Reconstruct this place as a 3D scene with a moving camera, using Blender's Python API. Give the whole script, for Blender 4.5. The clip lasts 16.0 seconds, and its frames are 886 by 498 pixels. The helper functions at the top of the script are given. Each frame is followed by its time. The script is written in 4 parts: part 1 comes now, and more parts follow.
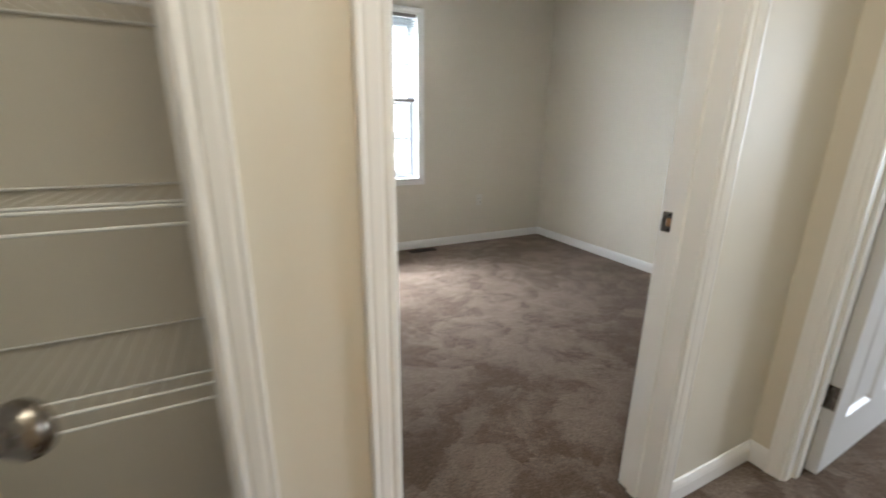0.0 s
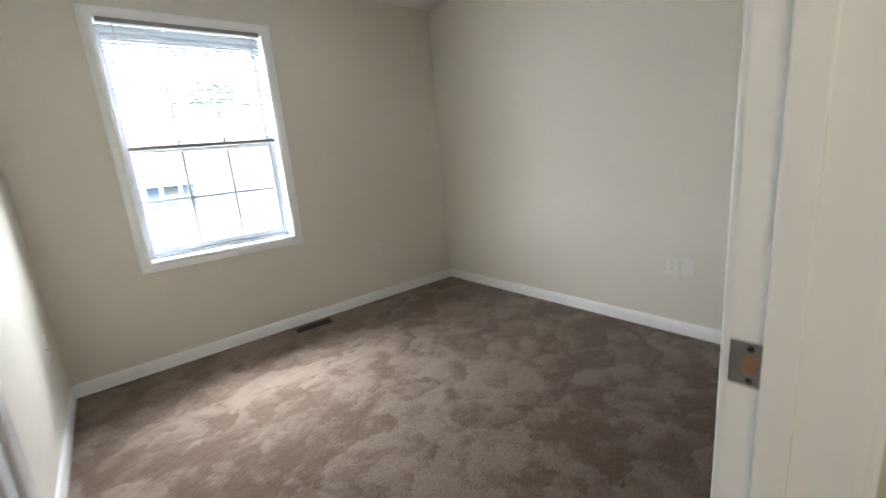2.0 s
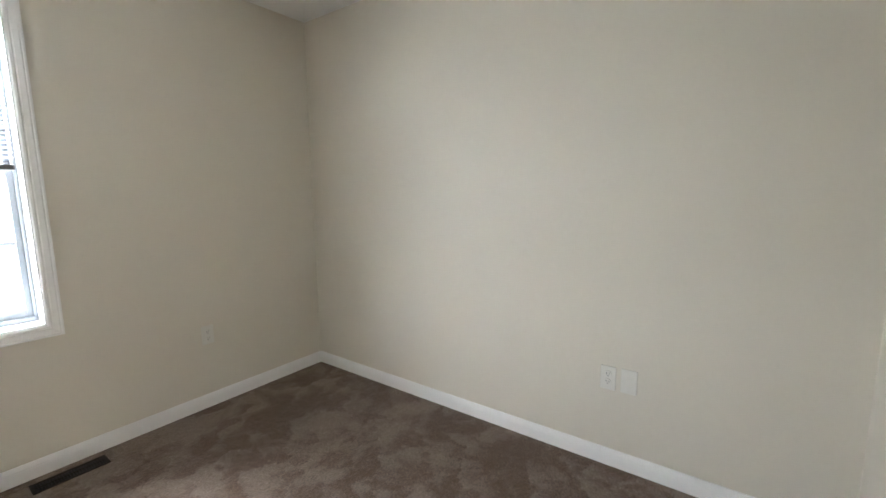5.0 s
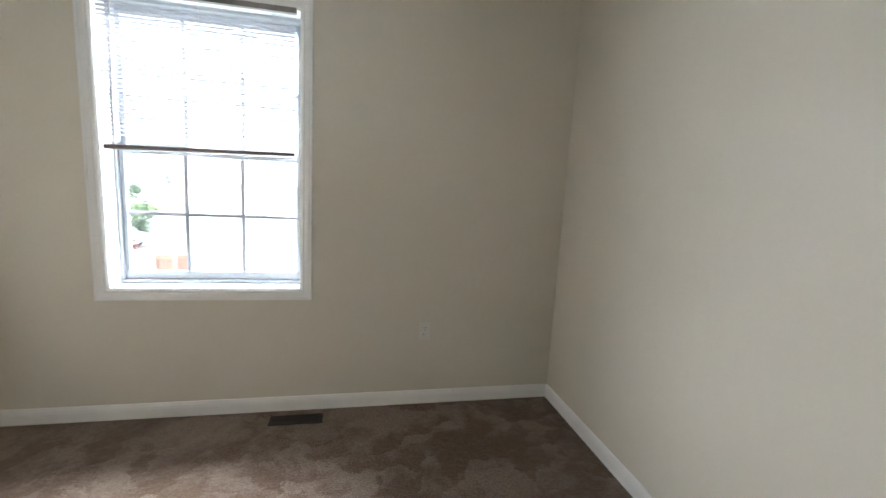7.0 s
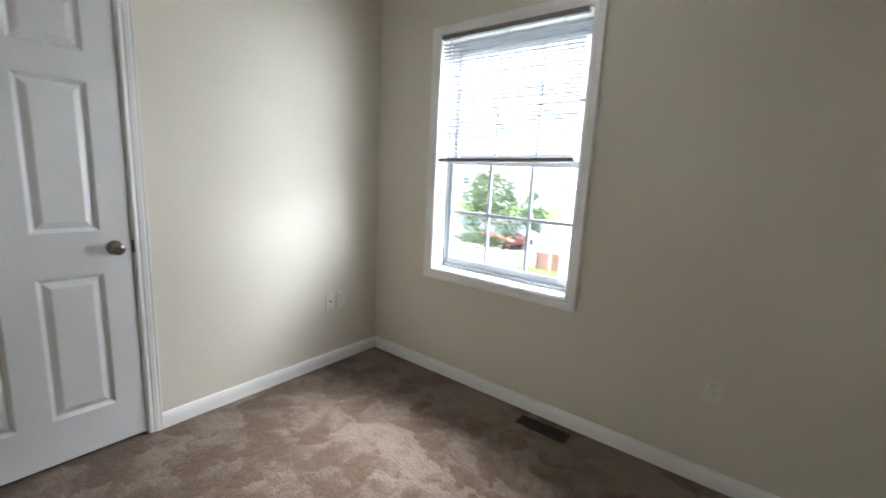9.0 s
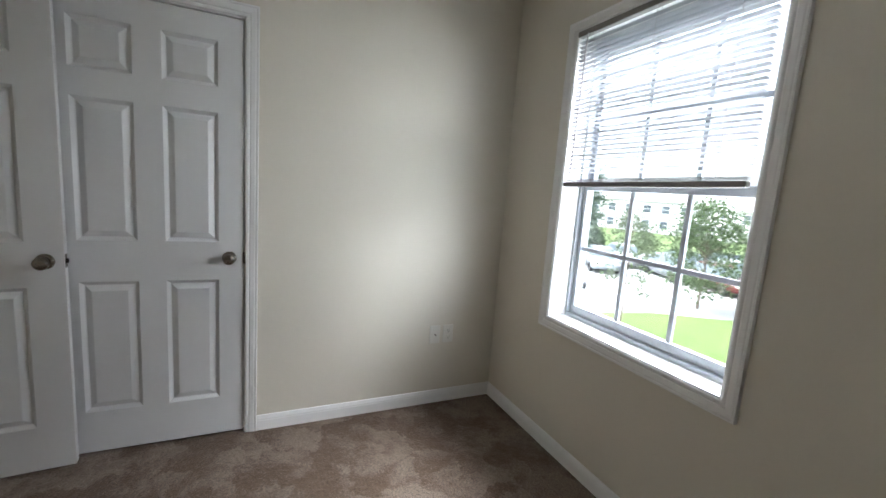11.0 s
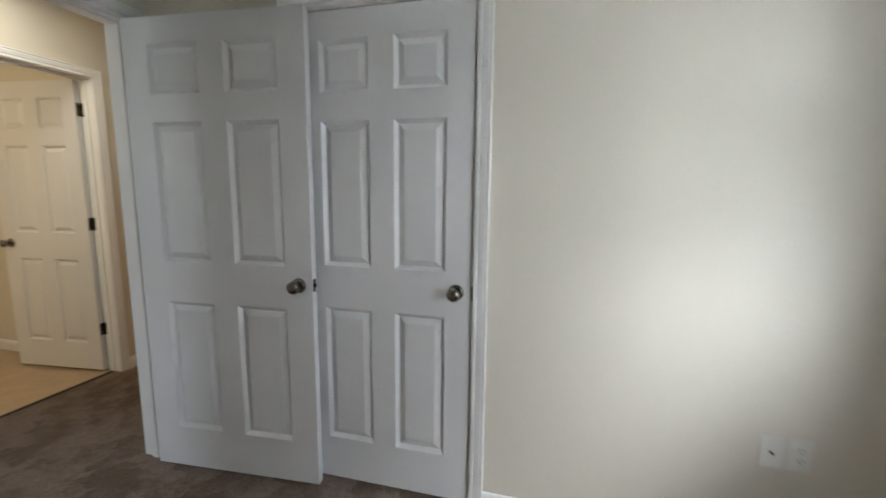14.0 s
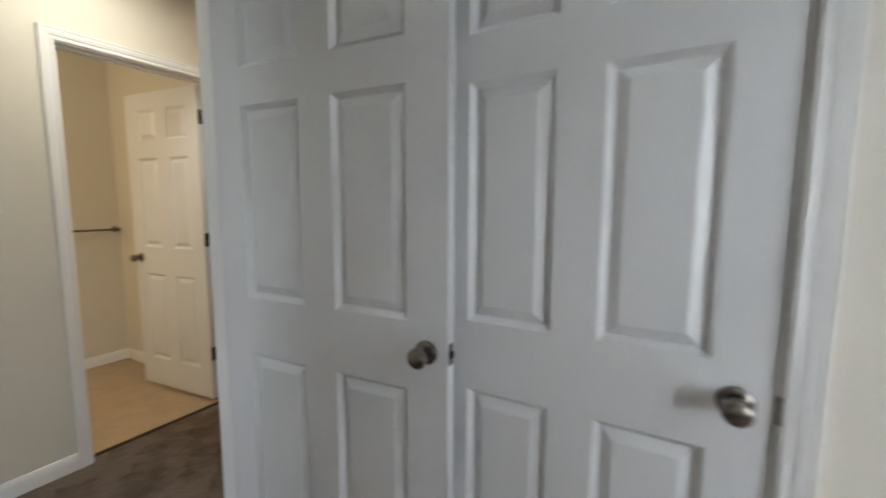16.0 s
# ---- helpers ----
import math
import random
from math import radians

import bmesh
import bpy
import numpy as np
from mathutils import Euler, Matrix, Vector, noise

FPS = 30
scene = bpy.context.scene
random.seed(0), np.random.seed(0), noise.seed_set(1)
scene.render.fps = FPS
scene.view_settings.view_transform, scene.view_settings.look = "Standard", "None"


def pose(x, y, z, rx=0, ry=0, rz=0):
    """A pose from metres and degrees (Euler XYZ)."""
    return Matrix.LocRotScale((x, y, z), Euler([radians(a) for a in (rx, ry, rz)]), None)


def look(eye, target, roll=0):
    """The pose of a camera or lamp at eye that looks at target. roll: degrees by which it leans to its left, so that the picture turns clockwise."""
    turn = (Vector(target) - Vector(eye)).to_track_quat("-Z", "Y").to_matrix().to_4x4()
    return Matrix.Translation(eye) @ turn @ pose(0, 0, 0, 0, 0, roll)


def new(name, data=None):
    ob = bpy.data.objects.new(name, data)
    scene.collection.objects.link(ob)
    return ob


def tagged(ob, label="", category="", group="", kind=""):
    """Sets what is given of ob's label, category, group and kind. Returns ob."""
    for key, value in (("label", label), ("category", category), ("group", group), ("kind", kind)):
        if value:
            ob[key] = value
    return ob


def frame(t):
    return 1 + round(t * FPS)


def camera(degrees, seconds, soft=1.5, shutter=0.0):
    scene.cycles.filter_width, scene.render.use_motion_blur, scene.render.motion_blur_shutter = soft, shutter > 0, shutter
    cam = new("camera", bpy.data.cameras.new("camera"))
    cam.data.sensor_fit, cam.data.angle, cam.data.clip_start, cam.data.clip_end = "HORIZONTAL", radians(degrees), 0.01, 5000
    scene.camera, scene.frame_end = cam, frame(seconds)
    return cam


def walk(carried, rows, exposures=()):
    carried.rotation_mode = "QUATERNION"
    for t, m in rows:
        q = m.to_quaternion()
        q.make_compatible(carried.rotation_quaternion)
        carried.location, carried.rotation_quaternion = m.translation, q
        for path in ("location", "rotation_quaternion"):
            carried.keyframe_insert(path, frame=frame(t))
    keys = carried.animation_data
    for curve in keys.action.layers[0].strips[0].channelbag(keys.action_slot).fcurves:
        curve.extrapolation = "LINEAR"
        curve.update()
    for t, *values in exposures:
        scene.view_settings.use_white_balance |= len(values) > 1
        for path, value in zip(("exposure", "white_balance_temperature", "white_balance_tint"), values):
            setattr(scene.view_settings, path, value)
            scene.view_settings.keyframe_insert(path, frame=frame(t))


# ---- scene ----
cam = camera(94.0, 16.0, 1.5, 0.5)
PATH = [
    (0, (-0.145, -3.786, 1.184), (0.709, -2.066, 0.625), 0.6),
    (0.5, (-0.031, -3.636, 1.175), (1.074, -2.061, 0.629), 1.7),
    (1, (0.067, -3.44, 1.183), (1.25, -1.902, 0.699), -1.2),
    (1.5, (0.172, -3.315, 1.192), (1.34, -1.77, 0.693), -5.9),
    (2, (0.365, -3.175, 1.22), (1.585, -1.653, 0.779), -5.1),
    (2.5, (0.492, -3.073, 1.239), (1.9, -1.711, 0.832), -1.0),
    (3, (0.606, -2.903, 1.268), (2.263, -1.825, 0.961), -1.0),
    (5.5, (1.199, -2.555, 1.331), (2.756, -1.324, 1.082), 0.1),
    (6, (1.407, -2.503, 1.347), (2.631, -0.947, 1.059), 1.1),
    (6.5, (1.58, -2.49, 1.338), (2.28, -0.64, 1.044), 1.8),
    (7, (1.751, -2.33, 1.311), (2.163, -0.396, 1.014), 3.1),
    (7.5, (1.961, -2.299, 1.364), (1.934, -0.334, 0.991), 0.9),
    (8, (2.11, -2.354, 1.366), (1.56, -0.482, 0.929), 2.4),
    (8.5, (2.172, -2.261, 1.331), (1.295, -0.514, 0.909), 3.0),
    (9, (2.236, -2.085, 1.322), (1.029, -0.529, 0.973), 2.9),
    (11.3, (2.252, -1.354, 1.357), (0.41, -0.632, 1.059), 4.2),
    (11.5, (2.255, -1.288, 1.365), (0.386, -0.644, 1.064), 4.2),
    (12, (2.31, -1.134, 1.385), (0.376, -0.705, 1.111), 4.2),
    (12.5, (2.272, -1.102, 1.376), (0.313, -0.935, 1.01), 1.9),
    (13, (2.104, -1.107, 1.254), (0.116, -1.148, 1.037), 1.1),
    (13.5, (1.827, -1.194, 1.318), (-0.143, -1.444, 1.075), -0.3),
    (14, (1.585, -1.206, 1.344), (-0.332, -1.703, 1.064), 0.6),
    (14.5, (1.429, -1.225, 1.423), (-0.397, -2.002, 1.173), 0.4),
    (15, (1.325, -1.311, 1.372), (-0.492, -2.114, 1.14), 1.2),
    (15.5, (1.139, -1.481, 1.344), (-0.721, -2.193, 1.169), 0.6),
    (16, (0.955, -1.675, 1.323), (-0.769, -2.665, 1.105), 0.2),
]
EXPOSURES = [(0, 4.8, 5850, 10), (2.5, 4.72, 5850, 10), (3.0, 4.88, 5850, 10), (5.5, 4.95, 5870, 10), (6, 4.85, 5880, 10), (9, 4.25, 5850, 10), (12, 3.7, 5850, 10), (13.2, 3.85, 5850, 10), (14.1, 4.0, 5850, 10), (15.2, 4.0, 5800, 10), (16, 4.15, 5800, 10)]
walk(cam, [(t, look(eye, target, roll)) for t, eye, target, roll in PATH], EXPOSURES)

# plates: place along the wall and height
NOUT, SOUT, SWITCH = (2.160, 0.456), (2.15, 0.44), (1.050, 1.228)
HALL_W, STAIR_W, BATH_W, TWO_W = 0.54, 1.7, 0.75, 2.2
SIDE_W, TOP_W, GROUND_W, WEST_W = 17.0, 8.0, 0.9, 10.0

# ---- world, sun, exposure ----
world = bpy.data.worlds.new("sky")
scene.world = world
world.use_nodes = True
wn = world.node_tree
sky = wn.nodes.new("ShaderNodeTexSky")
sky.sky_type = "NISHITA"
sky.sun_disc = False
sky.sun_elevation = radians(50)
sky.sun_rotation = radians(211)
sky.air_density, sky.dust_density, sky.ozone_density = 1.0, 5.0, 0.6
cloud = wn.nodes.new("ShaderNodeHueSaturation")
cloud.inputs["Saturation"].default_value, cloud.inputs["Value"].default_value = 0.30, 0.46
wn.links.new(sky.outputs[0], cloud.inputs["Color"])
wn.links.new(cloud.outputs[0], wn.nodes["Background"].inputs[0])
wn.nodes["Background"].inputs[1].default_value = 0.15

sun = new("sun", bpy.data.lights.new("sun", "SUN"))
sun.data.energy, sun.data.angle, sun.data.color = 0.5, radians(60), (1.0, 0.985, 0.96)
sun.matrix_world = look((-6.0, -10.0, 13.9), (0, 0, 0))

# area lamps added outdoors boost the daylight that enters by the window: wide from the east sky and the west sky, up
# from the ground, and steep from above
for nm, eye, aim, sx, sy, watts, spread in (("sky_fill_side", (5.6, 3.9, 2.0), (0.0, -0.9, 1.25), 4.4, 4.0, SIDE_W, 80), ("ground_fill", (1.0, 0.62, 0.22), (1.25, -1.27, 2.52), 0.95, 0.5, GROUND_W, 30), ("sky_fill_west", (-2.5, 3.0, 2.4), (1.6, -0.5, 1.25), 4.0, 3.2, WEST_W, 84), ("sky_fill_top", (1.1, 1.5, 2.5), (0.8, -1.0, 0.0), 2.0, 0.9, TOP_W, 86)):
    lamp = new(nm, bpy.data.lights.new(nm, "AREA"))
    lamp.data.shape, lamp.data.size, lamp.data.size_y, lamp.data.energy = "RECTANGLE", sx, sy, watts
    lamp.data.spread, lamp.data.color = radians(spread), (1.0, 0.99, 0.965)
    lamp.matrix_world = look(eye, aim)
# lamp added in the second room's unseen opening to brighten that room
room_two_light = new("room_two_light", bpy.data.lights.new("room_two_light", "AREA"))
room_two_light.data.shape, room_two_light.data.size, room_two_light.data.size_y, room_two_light.data.energy = "RECTANGLE", 1.3, 1.4, TWO_W
room_two_light.data.color = (0.95, 0.98, 1.0)
room_two_light.matrix_world = look((4.66, -4.95, 1.43), (2.0, -4.6, 0.9))

# ceiling lamps of the passage and of the stair hall, both out of view
hall_lamp = new("hall_lamp", bpy.data.lights.new("hall_lamp", "AREA"))
hall_lamp.data.shape, hall_lamp.data.size, hall_lamp.data.energy = "DISK", 0.6, HALL_W
hall_lamp.data.color = (1.0, 0.90, 0.69)
hall_lamp.matrix_world = pose(0.05, -3.72, 2.47)
stair_lamp = new("stair_lamp", bpy.data.lights.new("stair_lamp", "AREA"))
stair_lamp.data.shape, stair_lamp.data.size, stair_lamp.data.energy = "DISK", 0.28, STAIR_W
stair_lamp.data.color = (1.0, 0.45, 0.11)
stair_lamp.matrix_world = pose(-1.2, -5.9, 2.47)


# assumed source, out of view, added to brighten the bathroom door from the east
bath_lamp = new("bath_lamp", bpy.data.lights.new("bath_lamp", "AREA"))
bath_lamp.data.shape, bath_lamp.data.size, bath_lamp.data.energy = "DISK", 0.3, BATH_W
bath_lamp.data.color = (1.0, 0.75, 0.44)
bath_lamp.matrix_world = look((1.35, -4.85, 2.05), (-0.5, -4.75, 1.0))


# ---- materials ----
def mat(name, base, rough=0.5, metal=0.0, spec=0.5, var=0.06, scale=3.0, fine=0.0, fine_scale=200.0, bump=0.0, bump_scale=150.0,
        bump_dist=0.002, sheen=0.0, island=0.0, wear=0.12):
    """A surface with colour variation at two scales and a fine relief."""
    m = bpy.data.materials.new(name)
    m.use_nodes = True
    n, l = m.node_tree.nodes, m.node_tree.links
    b = n["Principled BSDF"]
    b.inputs["Roughness"].default_value, b.inputs["Metallic"].default_value = rough, metal
    b.inputs["Specular IOR Level"].default_value = spec
    if sheen:
        b.inputs["Sheen Weight"].default_value, b.inputs["Sheen Roughness"].default_value = sheen, 0.5
    co = n.new("ShaderNodeTexCoord").outputs["Object"]

    def noise_at(s, detail=4.0):
        t = n.new("ShaderNodeTexNoise")
        t.inputs["Scale"].default_value, t.inputs["Detail"].default_value = s, detail
        l.new(co, t.inputs["Vector"])
        return t.outputs["Fac"]

    def scaled(fac, amount):
        r = n.new("ShaderNodeMapRange")
        r.inputs["From Min"].default_value, r.inputs["From Max"].default_value = 0.25, 0.75
        r.inputs["To Min"].default_value, r.inputs["To Max"].default_value = 1 - amount, 1 + amount
        l.new(fac, r.inputs["Value"])
        return r.outputs["Result"]

    value = scaled(noise_at(scale), var)
    if fine:
        mul = n.new("ShaderNodeMath")
        mul.operation = "MULTIPLY"
        l.new(value, mul.inputs[0])
        l.new(scaled(noise_at(fine_scale, 2.0), fine), mul.inputs[1])
        value = mul.outputs[0]
    if island:
        info = n.new("ShaderNodeNewGeometry")
        r = n.new("ShaderNodeMapRange")
        r.inputs["To Min"].default_value, r.inputs["To Max"].default_value = 1 - island, 1 + island
        l.new(info.outputs["Random Per Island"], r.inputs["Value"])
        mul = n.new("ShaderNodeMath")
        mul.operation = "MULTIPLY"
        l.new(value, mul.inputs[0]), l.new(r.outputs["Result"], mul.inputs[1])
        value = mul.outputs[0]
    v = n.new("ShaderNodeVectorMath")
    v.operation = "SCALE"
    v.inputs[0].default_value = base
    l.new(value, v.inputs["Scale"])
    l.new(v.outputs[0], b.inputs["Base Color"])
    rr = n.new("ShaderNodeMath")
    rr.operation = "MULTIPLY"
    rr.inputs[1].default_value = rough
    l.new(scaled(noise_at(scale * 2.3), wear), rr.inputs[0])
    l.new(rr.outputs[0], b.inputs["Roughness"])
    if bump:
        bp = n.new("ShaderNodeBump")
        bp.inputs["Strength"].default_value, bp.inputs["Distance"].default_value = bump, bump_dist
        l.new(noise_at(bump_scale, 3.0), bp.inputs["Height"])
        l.new(bp.outputs[0], b.inputs["Normal"])
    return m


def carpet_material():
    """Brown plush pile: brushed swaths, their light and dark sheen put into the colour, footmarks, and tufts."""
    m = bpy.data.materials.new("carpet")
    m.use_nodes = True
    n, l = m.node_tree.nodes, m.node_tree.links
    b = n["Principled BSDF"]
    b.inputs["Roughness"].default_value = 0.95
    b.inputs["Specular IOR Level"].default_value = 0.1
    b.inputs["Sheen Weight"].default_value, b.inputs["Sheen Roughness"].default_value = 0.35, 0.45
    b.inputs["Sheen Tint"].default_value = (0.9, 0.78, 0.68, 1)
    co = n.new("ShaderNodeTexCoord").outputs["Object"]

    def tex(s, detail, distort=0.0, rough=0.5):
        t = n.new("ShaderNodeTexNoise")
        t.inputs["Scale"].default_value, t.inputs["Detail"].default_value = s, detail
        t.inputs["Distortion"].default_value, t.inputs["Roughness"].default_value = distort, rough
        l.new(co, t.inputs["Vector"])
        return t.outputs["Fac"]

    def ranged(fac, a, c, lo, hi):
        r = n.new("ShaderNodeMapRange")
        r.interpolation_type = "SMOOTHSTEP"
        r.inputs["From Min"].default_value, r.inputs["From Max"].default_value = a, c
        r.inputs["To Min"].default_value, r.inputs["To Max"].default_value = lo, hi
        l.new(fac, r.inputs["Value"])
        return r.outputs["Result"]

    def times(a, c):
        k = n.new("ShaderNodeMath")
        k.operation = "MULTIPLY"
        l.new(a, k.inputs[0]), l.new(c, k.inputs[1])
        return k.outputs[0]

    def warped(seed, amount):
        """Object coordinates pushed about by a noise, so that the swaths curve."""
        t = n.new("ShaderNodeTexNoise")
        t.inputs["Scale"].default_value, t.inputs["Detail"].default_value, t.inputs["Roughness"].default_value = 4.5, 7.0, 0.68
        shift = n.new("ShaderNodeVectorMath")
        shift.inputs[1].default_value = (seed, seed * 0.7, 0)
        l.new(co, shift.inputs[0]), l.new(shift.outputs[0], t.inputs["Vector"])
        push = n.new("ShaderNodeVectorMath")
        push.operation = "MULTIPLY_ADD"
        push.inputs[1].default_value = (amount, amount, 0)
        l.new(t.outputs["Color"], push.inputs[0]), l.new(shift.outputs[0], push.inputs[2])
        return push.outputs[0]

    def strokes(seed, scale, amount, lean):
        """Overlapping strokes of the brush: each lies its own way and fades towards one end."""
        where = warped(seed, amount)
        cell = n.new("ShaderNodeTexVoronoi")
        cell.voronoi_dimensions = "2D"
        cell.inputs["Scale"].default_value = scale
        l.new(where, cell.inputs["Vector"])
        off = n.new("ShaderNodeVectorMath")
        off.operation = "SUBTRACT"
        l.new(where, off.inputs[0]), l.new(cell.outputs["Position"], off.inputs[1])
        along = n.new("ShaderNodeVectorMath")
        along.operation = "DOT_PRODUCT"
        along.inputs[1].default_value = (lean[0] * scale, lean[1] * scale, 0)
        l.new(off.outputs[0], along.inputs[0])
        split = n.new("ShaderNodeSeparateColor")
        l.new(cell.outputs["Color"], split.inputs[0])
        both = n.new("ShaderNodeMath")
        both.operation = "MULTIPLY_ADD"
        both.inputs[1].default_value = 0.75
        l.new(split.outputs[0], both.inputs[0]), l.new(along.outputs["Value"], both.inputs[2])
        return both.outputs[0]

    def plus(a, c, k):
        m_add = n.new("ShaderNodeMath")
        m_add.operation = "MULTIPLY_ADD"
        m_add.inputs[1].default_value = k
        l.new(a, m_add.inputs[0]), l.new(c, m_add.inputs[2])
        return m_add.outputs[0]

    big, small = strokes(3.1, 3.4, 0.42, (0.30, 0.22)), strokes(8.7, 8.5, 0.30, (-0.22, 0.34))
    soft = tex(3.2, 9, 0.5, 0.72)
    nap = plus(small, plus(big, soft, 0.2625), 0.225)
    swath = ranged(nap, 0.545, 0.84, 0.0, 1.0)
    tufts = ranged(tex(95, 3, 0.0, 0.7), 0.32, 0.68, 0.70, 1.30)
    fibre = ranged(tex(260, 2), 0.3, 0.7, 0.72, 1.28)
    value = times(tufts, fibre)
    pile = n.new("ShaderNodeMix")
    pile.data_type = "RGBA"
    pile.inputs[6].default_value, pile.inputs[7].default_value = (0.088, 0.059, 0.040, 1), (0.170, 0.130, 0.102, 1)
    l.new(swath, pile.inputs[0])
    v = n.new("ShaderNodeVectorMath")
    v.operation = "SCALE"
    l.new(pile.outputs[2], v.inputs[0])
    l.new(value, v.inputs["Scale"])
    l.new(v.outputs[0], b.inputs["Base Color"])
    add = n.new("ShaderNodeMath")
    l.new(times(tex(170, 3), ranged(tex(26, 2), 0.3, 0.7, 0.5, 1.0)), add.inputs[0])
    l.new(times(tex(14, 2, 0.15), ranged(tex(3, 1), 0.3, 0.7, 0.6, 1.5)), add.inputs[1])
    bp = n.new("ShaderNodeBump")
    bp.inputs["Strength"].default_value, bp.inputs["Distance"].default_value = 0.55, 0.009
    l.new(add.outputs[0], bp.inputs["Height"])
    l.new(bp.outputs[0], b.inputs["Normal"])
    return m


def glass_material(name):
    m = bpy.data.materials.new(name)
    m.use_nodes = True
    n, l = m.node_tree.nodes, m.node_tree.links
    clear, gloss, mix, face, power = (n.new(k) for k in ("ShaderNodeBsdfTransparent", "ShaderNodeBsdfGlossy", "ShaderNodeMixShader", "ShaderNodeLayerWeight", "ShaderNodeMath"))
    clear.inputs[0].default_value = (0.96, 0.98, 0.975, 1)
    gloss.inputs["Roughness"].default_value = 0.02
    power.operation = "POWER"
    power.inputs[1].default_value = 4.0
    l.new(face.outputs["Facing"], power.inputs[0])
    reflect = n.new("ShaderNodeMapRange")
    reflect.inputs["To Min"].default_value, reflect.inputs["To Max"].default_value = 0.035, 0.7
    l.new(power.outputs[0], reflect.inputs["Value"])
    l.new(reflect.outputs[0], mix.inputs[0]), l.new(clear.outputs[0], mix.inputs[1]), l.new(gloss.outputs[0], mix.inputs[2])
    l.new(mix.outputs[0], n["Material Output"].inputs[0])
    return m


def leaf_material(name, base, island):
    """Thin leaves that let part of the light through."""
    m = mat(name, base, 0.6, var=0.2, scale=1.5, island=island)
    n, l = m.node_tree.nodes, m.node_tree.links
    b = n["Principled BSDF"]
    through_leaf, mix = n.new("ShaderNodeBsdfTranslucent"), n.new("ShaderNodeMixShader")
    l.new(b.inputs["Base Color"].links[0].from_socket, through_leaf.inputs["Color"])
    mix.inputs[0].default_value = 0.5
    l.new(b.outputs[0], mix.inputs[1]), l.new(through_leaf.outputs[0], mix.inputs[2])
    l.new(mix.outputs[0], n["Material Output"].inputs[0])
    return m


def siding_material(name, base, pitch):
    """Lap siding far off: boards drawn by a saw-tooth relief."""
    m = mat(name, base, 0.6, var=0.04, scale=0.6)
    n, l = m.node_tree.nodes, m.node_tree.links
    w = n.new("ShaderNodeTexWave")
    w.wave_profile, w.bands_direction = "SAW", "Z"
    w.inputs["Scale"].default_value = 0.314 / pitch
    l.new(n.new("ShaderNodeTexCoord").outputs["Object"], w.inputs["Vector"])
    bp = n.new("ShaderNodeBump")
    bp.inputs["Distance"].default_value = 0.02
    l.new(w.outputs["Fac"], bp.inputs["Height"])
    l.new(bp.outputs[0], n["Principled BSDF"].inputs["Normal"])
    return m


WALL = mat("cream_wall_paint", (0.700, 0.656, 0.562), 0.50, spec=0.5, var=0.012, scale=0.7, fine=0.006, fine_scale=60, bump=0.06, bump_scale=210, bump_dist=0.001, wear=0.04)
CEIL = mat("white_ceiling_paint", (0.80, 0.79, 0.76), 0.8, var=0.02, bump=0.3, bump_scale=120, bump_dist=0.002)
TRIM = mat("white_gloss_trim", (0.85, 0.845, 0.83), 0.30, var=0.012, scale=0.8, wear=0.03)
DOOR = mat("white_moulded_door", (0.72, 0.72, 0.72), 0.34, var=0.012, scale=1.5, bump=0.06, bump_scale=260, bump_dist=0.0005, wear=0.04)
CARPET = carpet_material()
VINYL = mat("tan_vinyl_floor", (0.42, 0.31, 0.19), 0.35, var=0.12, scale=7, fine=0.06, fine_scale=60, bump=0.05)
NICKEL = mat("satin_nickel", (0.25, 0.225, 0.195), 0.26, metal=1.0, var=0.08, scale=30, fine=0.05)
# near-black for solid blocks: the shade inside slots and duct as colour
DARK = mat("slot_shade", (0.012, 0.010, 0.008), 0.8, var=0.2)
RAWWOOD = mat("raw_pine", (0.24, 0.13, 0.06), 0.7, var=0.2, scale=40)
BROWNMETAL = mat("brown_enamel_metal", (0.016, 0.010, 0.007), 0.75, var=0.12, scale=25, fine=0.05)
PLATE = mat("white_plastic_plate", (0.74, 0.72, 0.66), 0.35, var=0.02, scale=20)
# white vinyl and white slats, with their backlit shade put into a grey colour
VINYLFRAME = mat("shaded_window_vinyl", (0.44, 0.47, 0.51), 0.4, var=0.02, scale=6)
SLAT = mat("shaded_blind_slat", (0.50, 0.51, 0.53), 0.45, var=0.03, scale=9)
RAIL = mat("taupe_blind_rail", (0.23, 0.21, 0.20), 0.45, var=0.06, scale=14)
CORD = mat("blind_cord", (0.45, 0.43, 0.42), 0.8, var=0.05)
WIRE = mat("white_coated_wire", (0.75, 0.74, 0.70), 0.35, var=0.03)
GLASS = glass_material("window_glass")
GRASS = mat("lawn_grass", (0.105, 0.150, 0.038), 0.9, var=0.25, scale=0.7, fine=0.35, fine_scale=14, bump=0.7, bump_scale=22, bump_dist=0.06)
FARGRASS = mat("far_ground", (0.06, 0.08, 0.03), 0.95, var=0.3, scale=0.05, fine=0.3, fine_scale=1.0)
ASPHALT = mat("worn_pale_asphalt", (0.34, 0.335, 0.33), 0.9, var=0.12, scale=0.4, fine=0.15, fine_scale=30, bump=0.3, bump_scale=60)
CONCRETE = mat("pavement_concrete", (0.45, 0.44, 0.42), 0.85, var=0.1, scale=1.2, fine=0.08, fine_scale=40, bump=0.2, bump_scale=70)
MULCH = mat("red_mulch", (0.13, 0.06, 0.045), 0.95, var=0.4, scale=16, bump=0.8, bump_scale=40, bump_dist=0.03)
BARK = mat("bark", (0.13, 0.10, 0.075), 0.9, var=0.25, scale=8, bump=0.6, bump_scale=30, bump_dist=0.02)
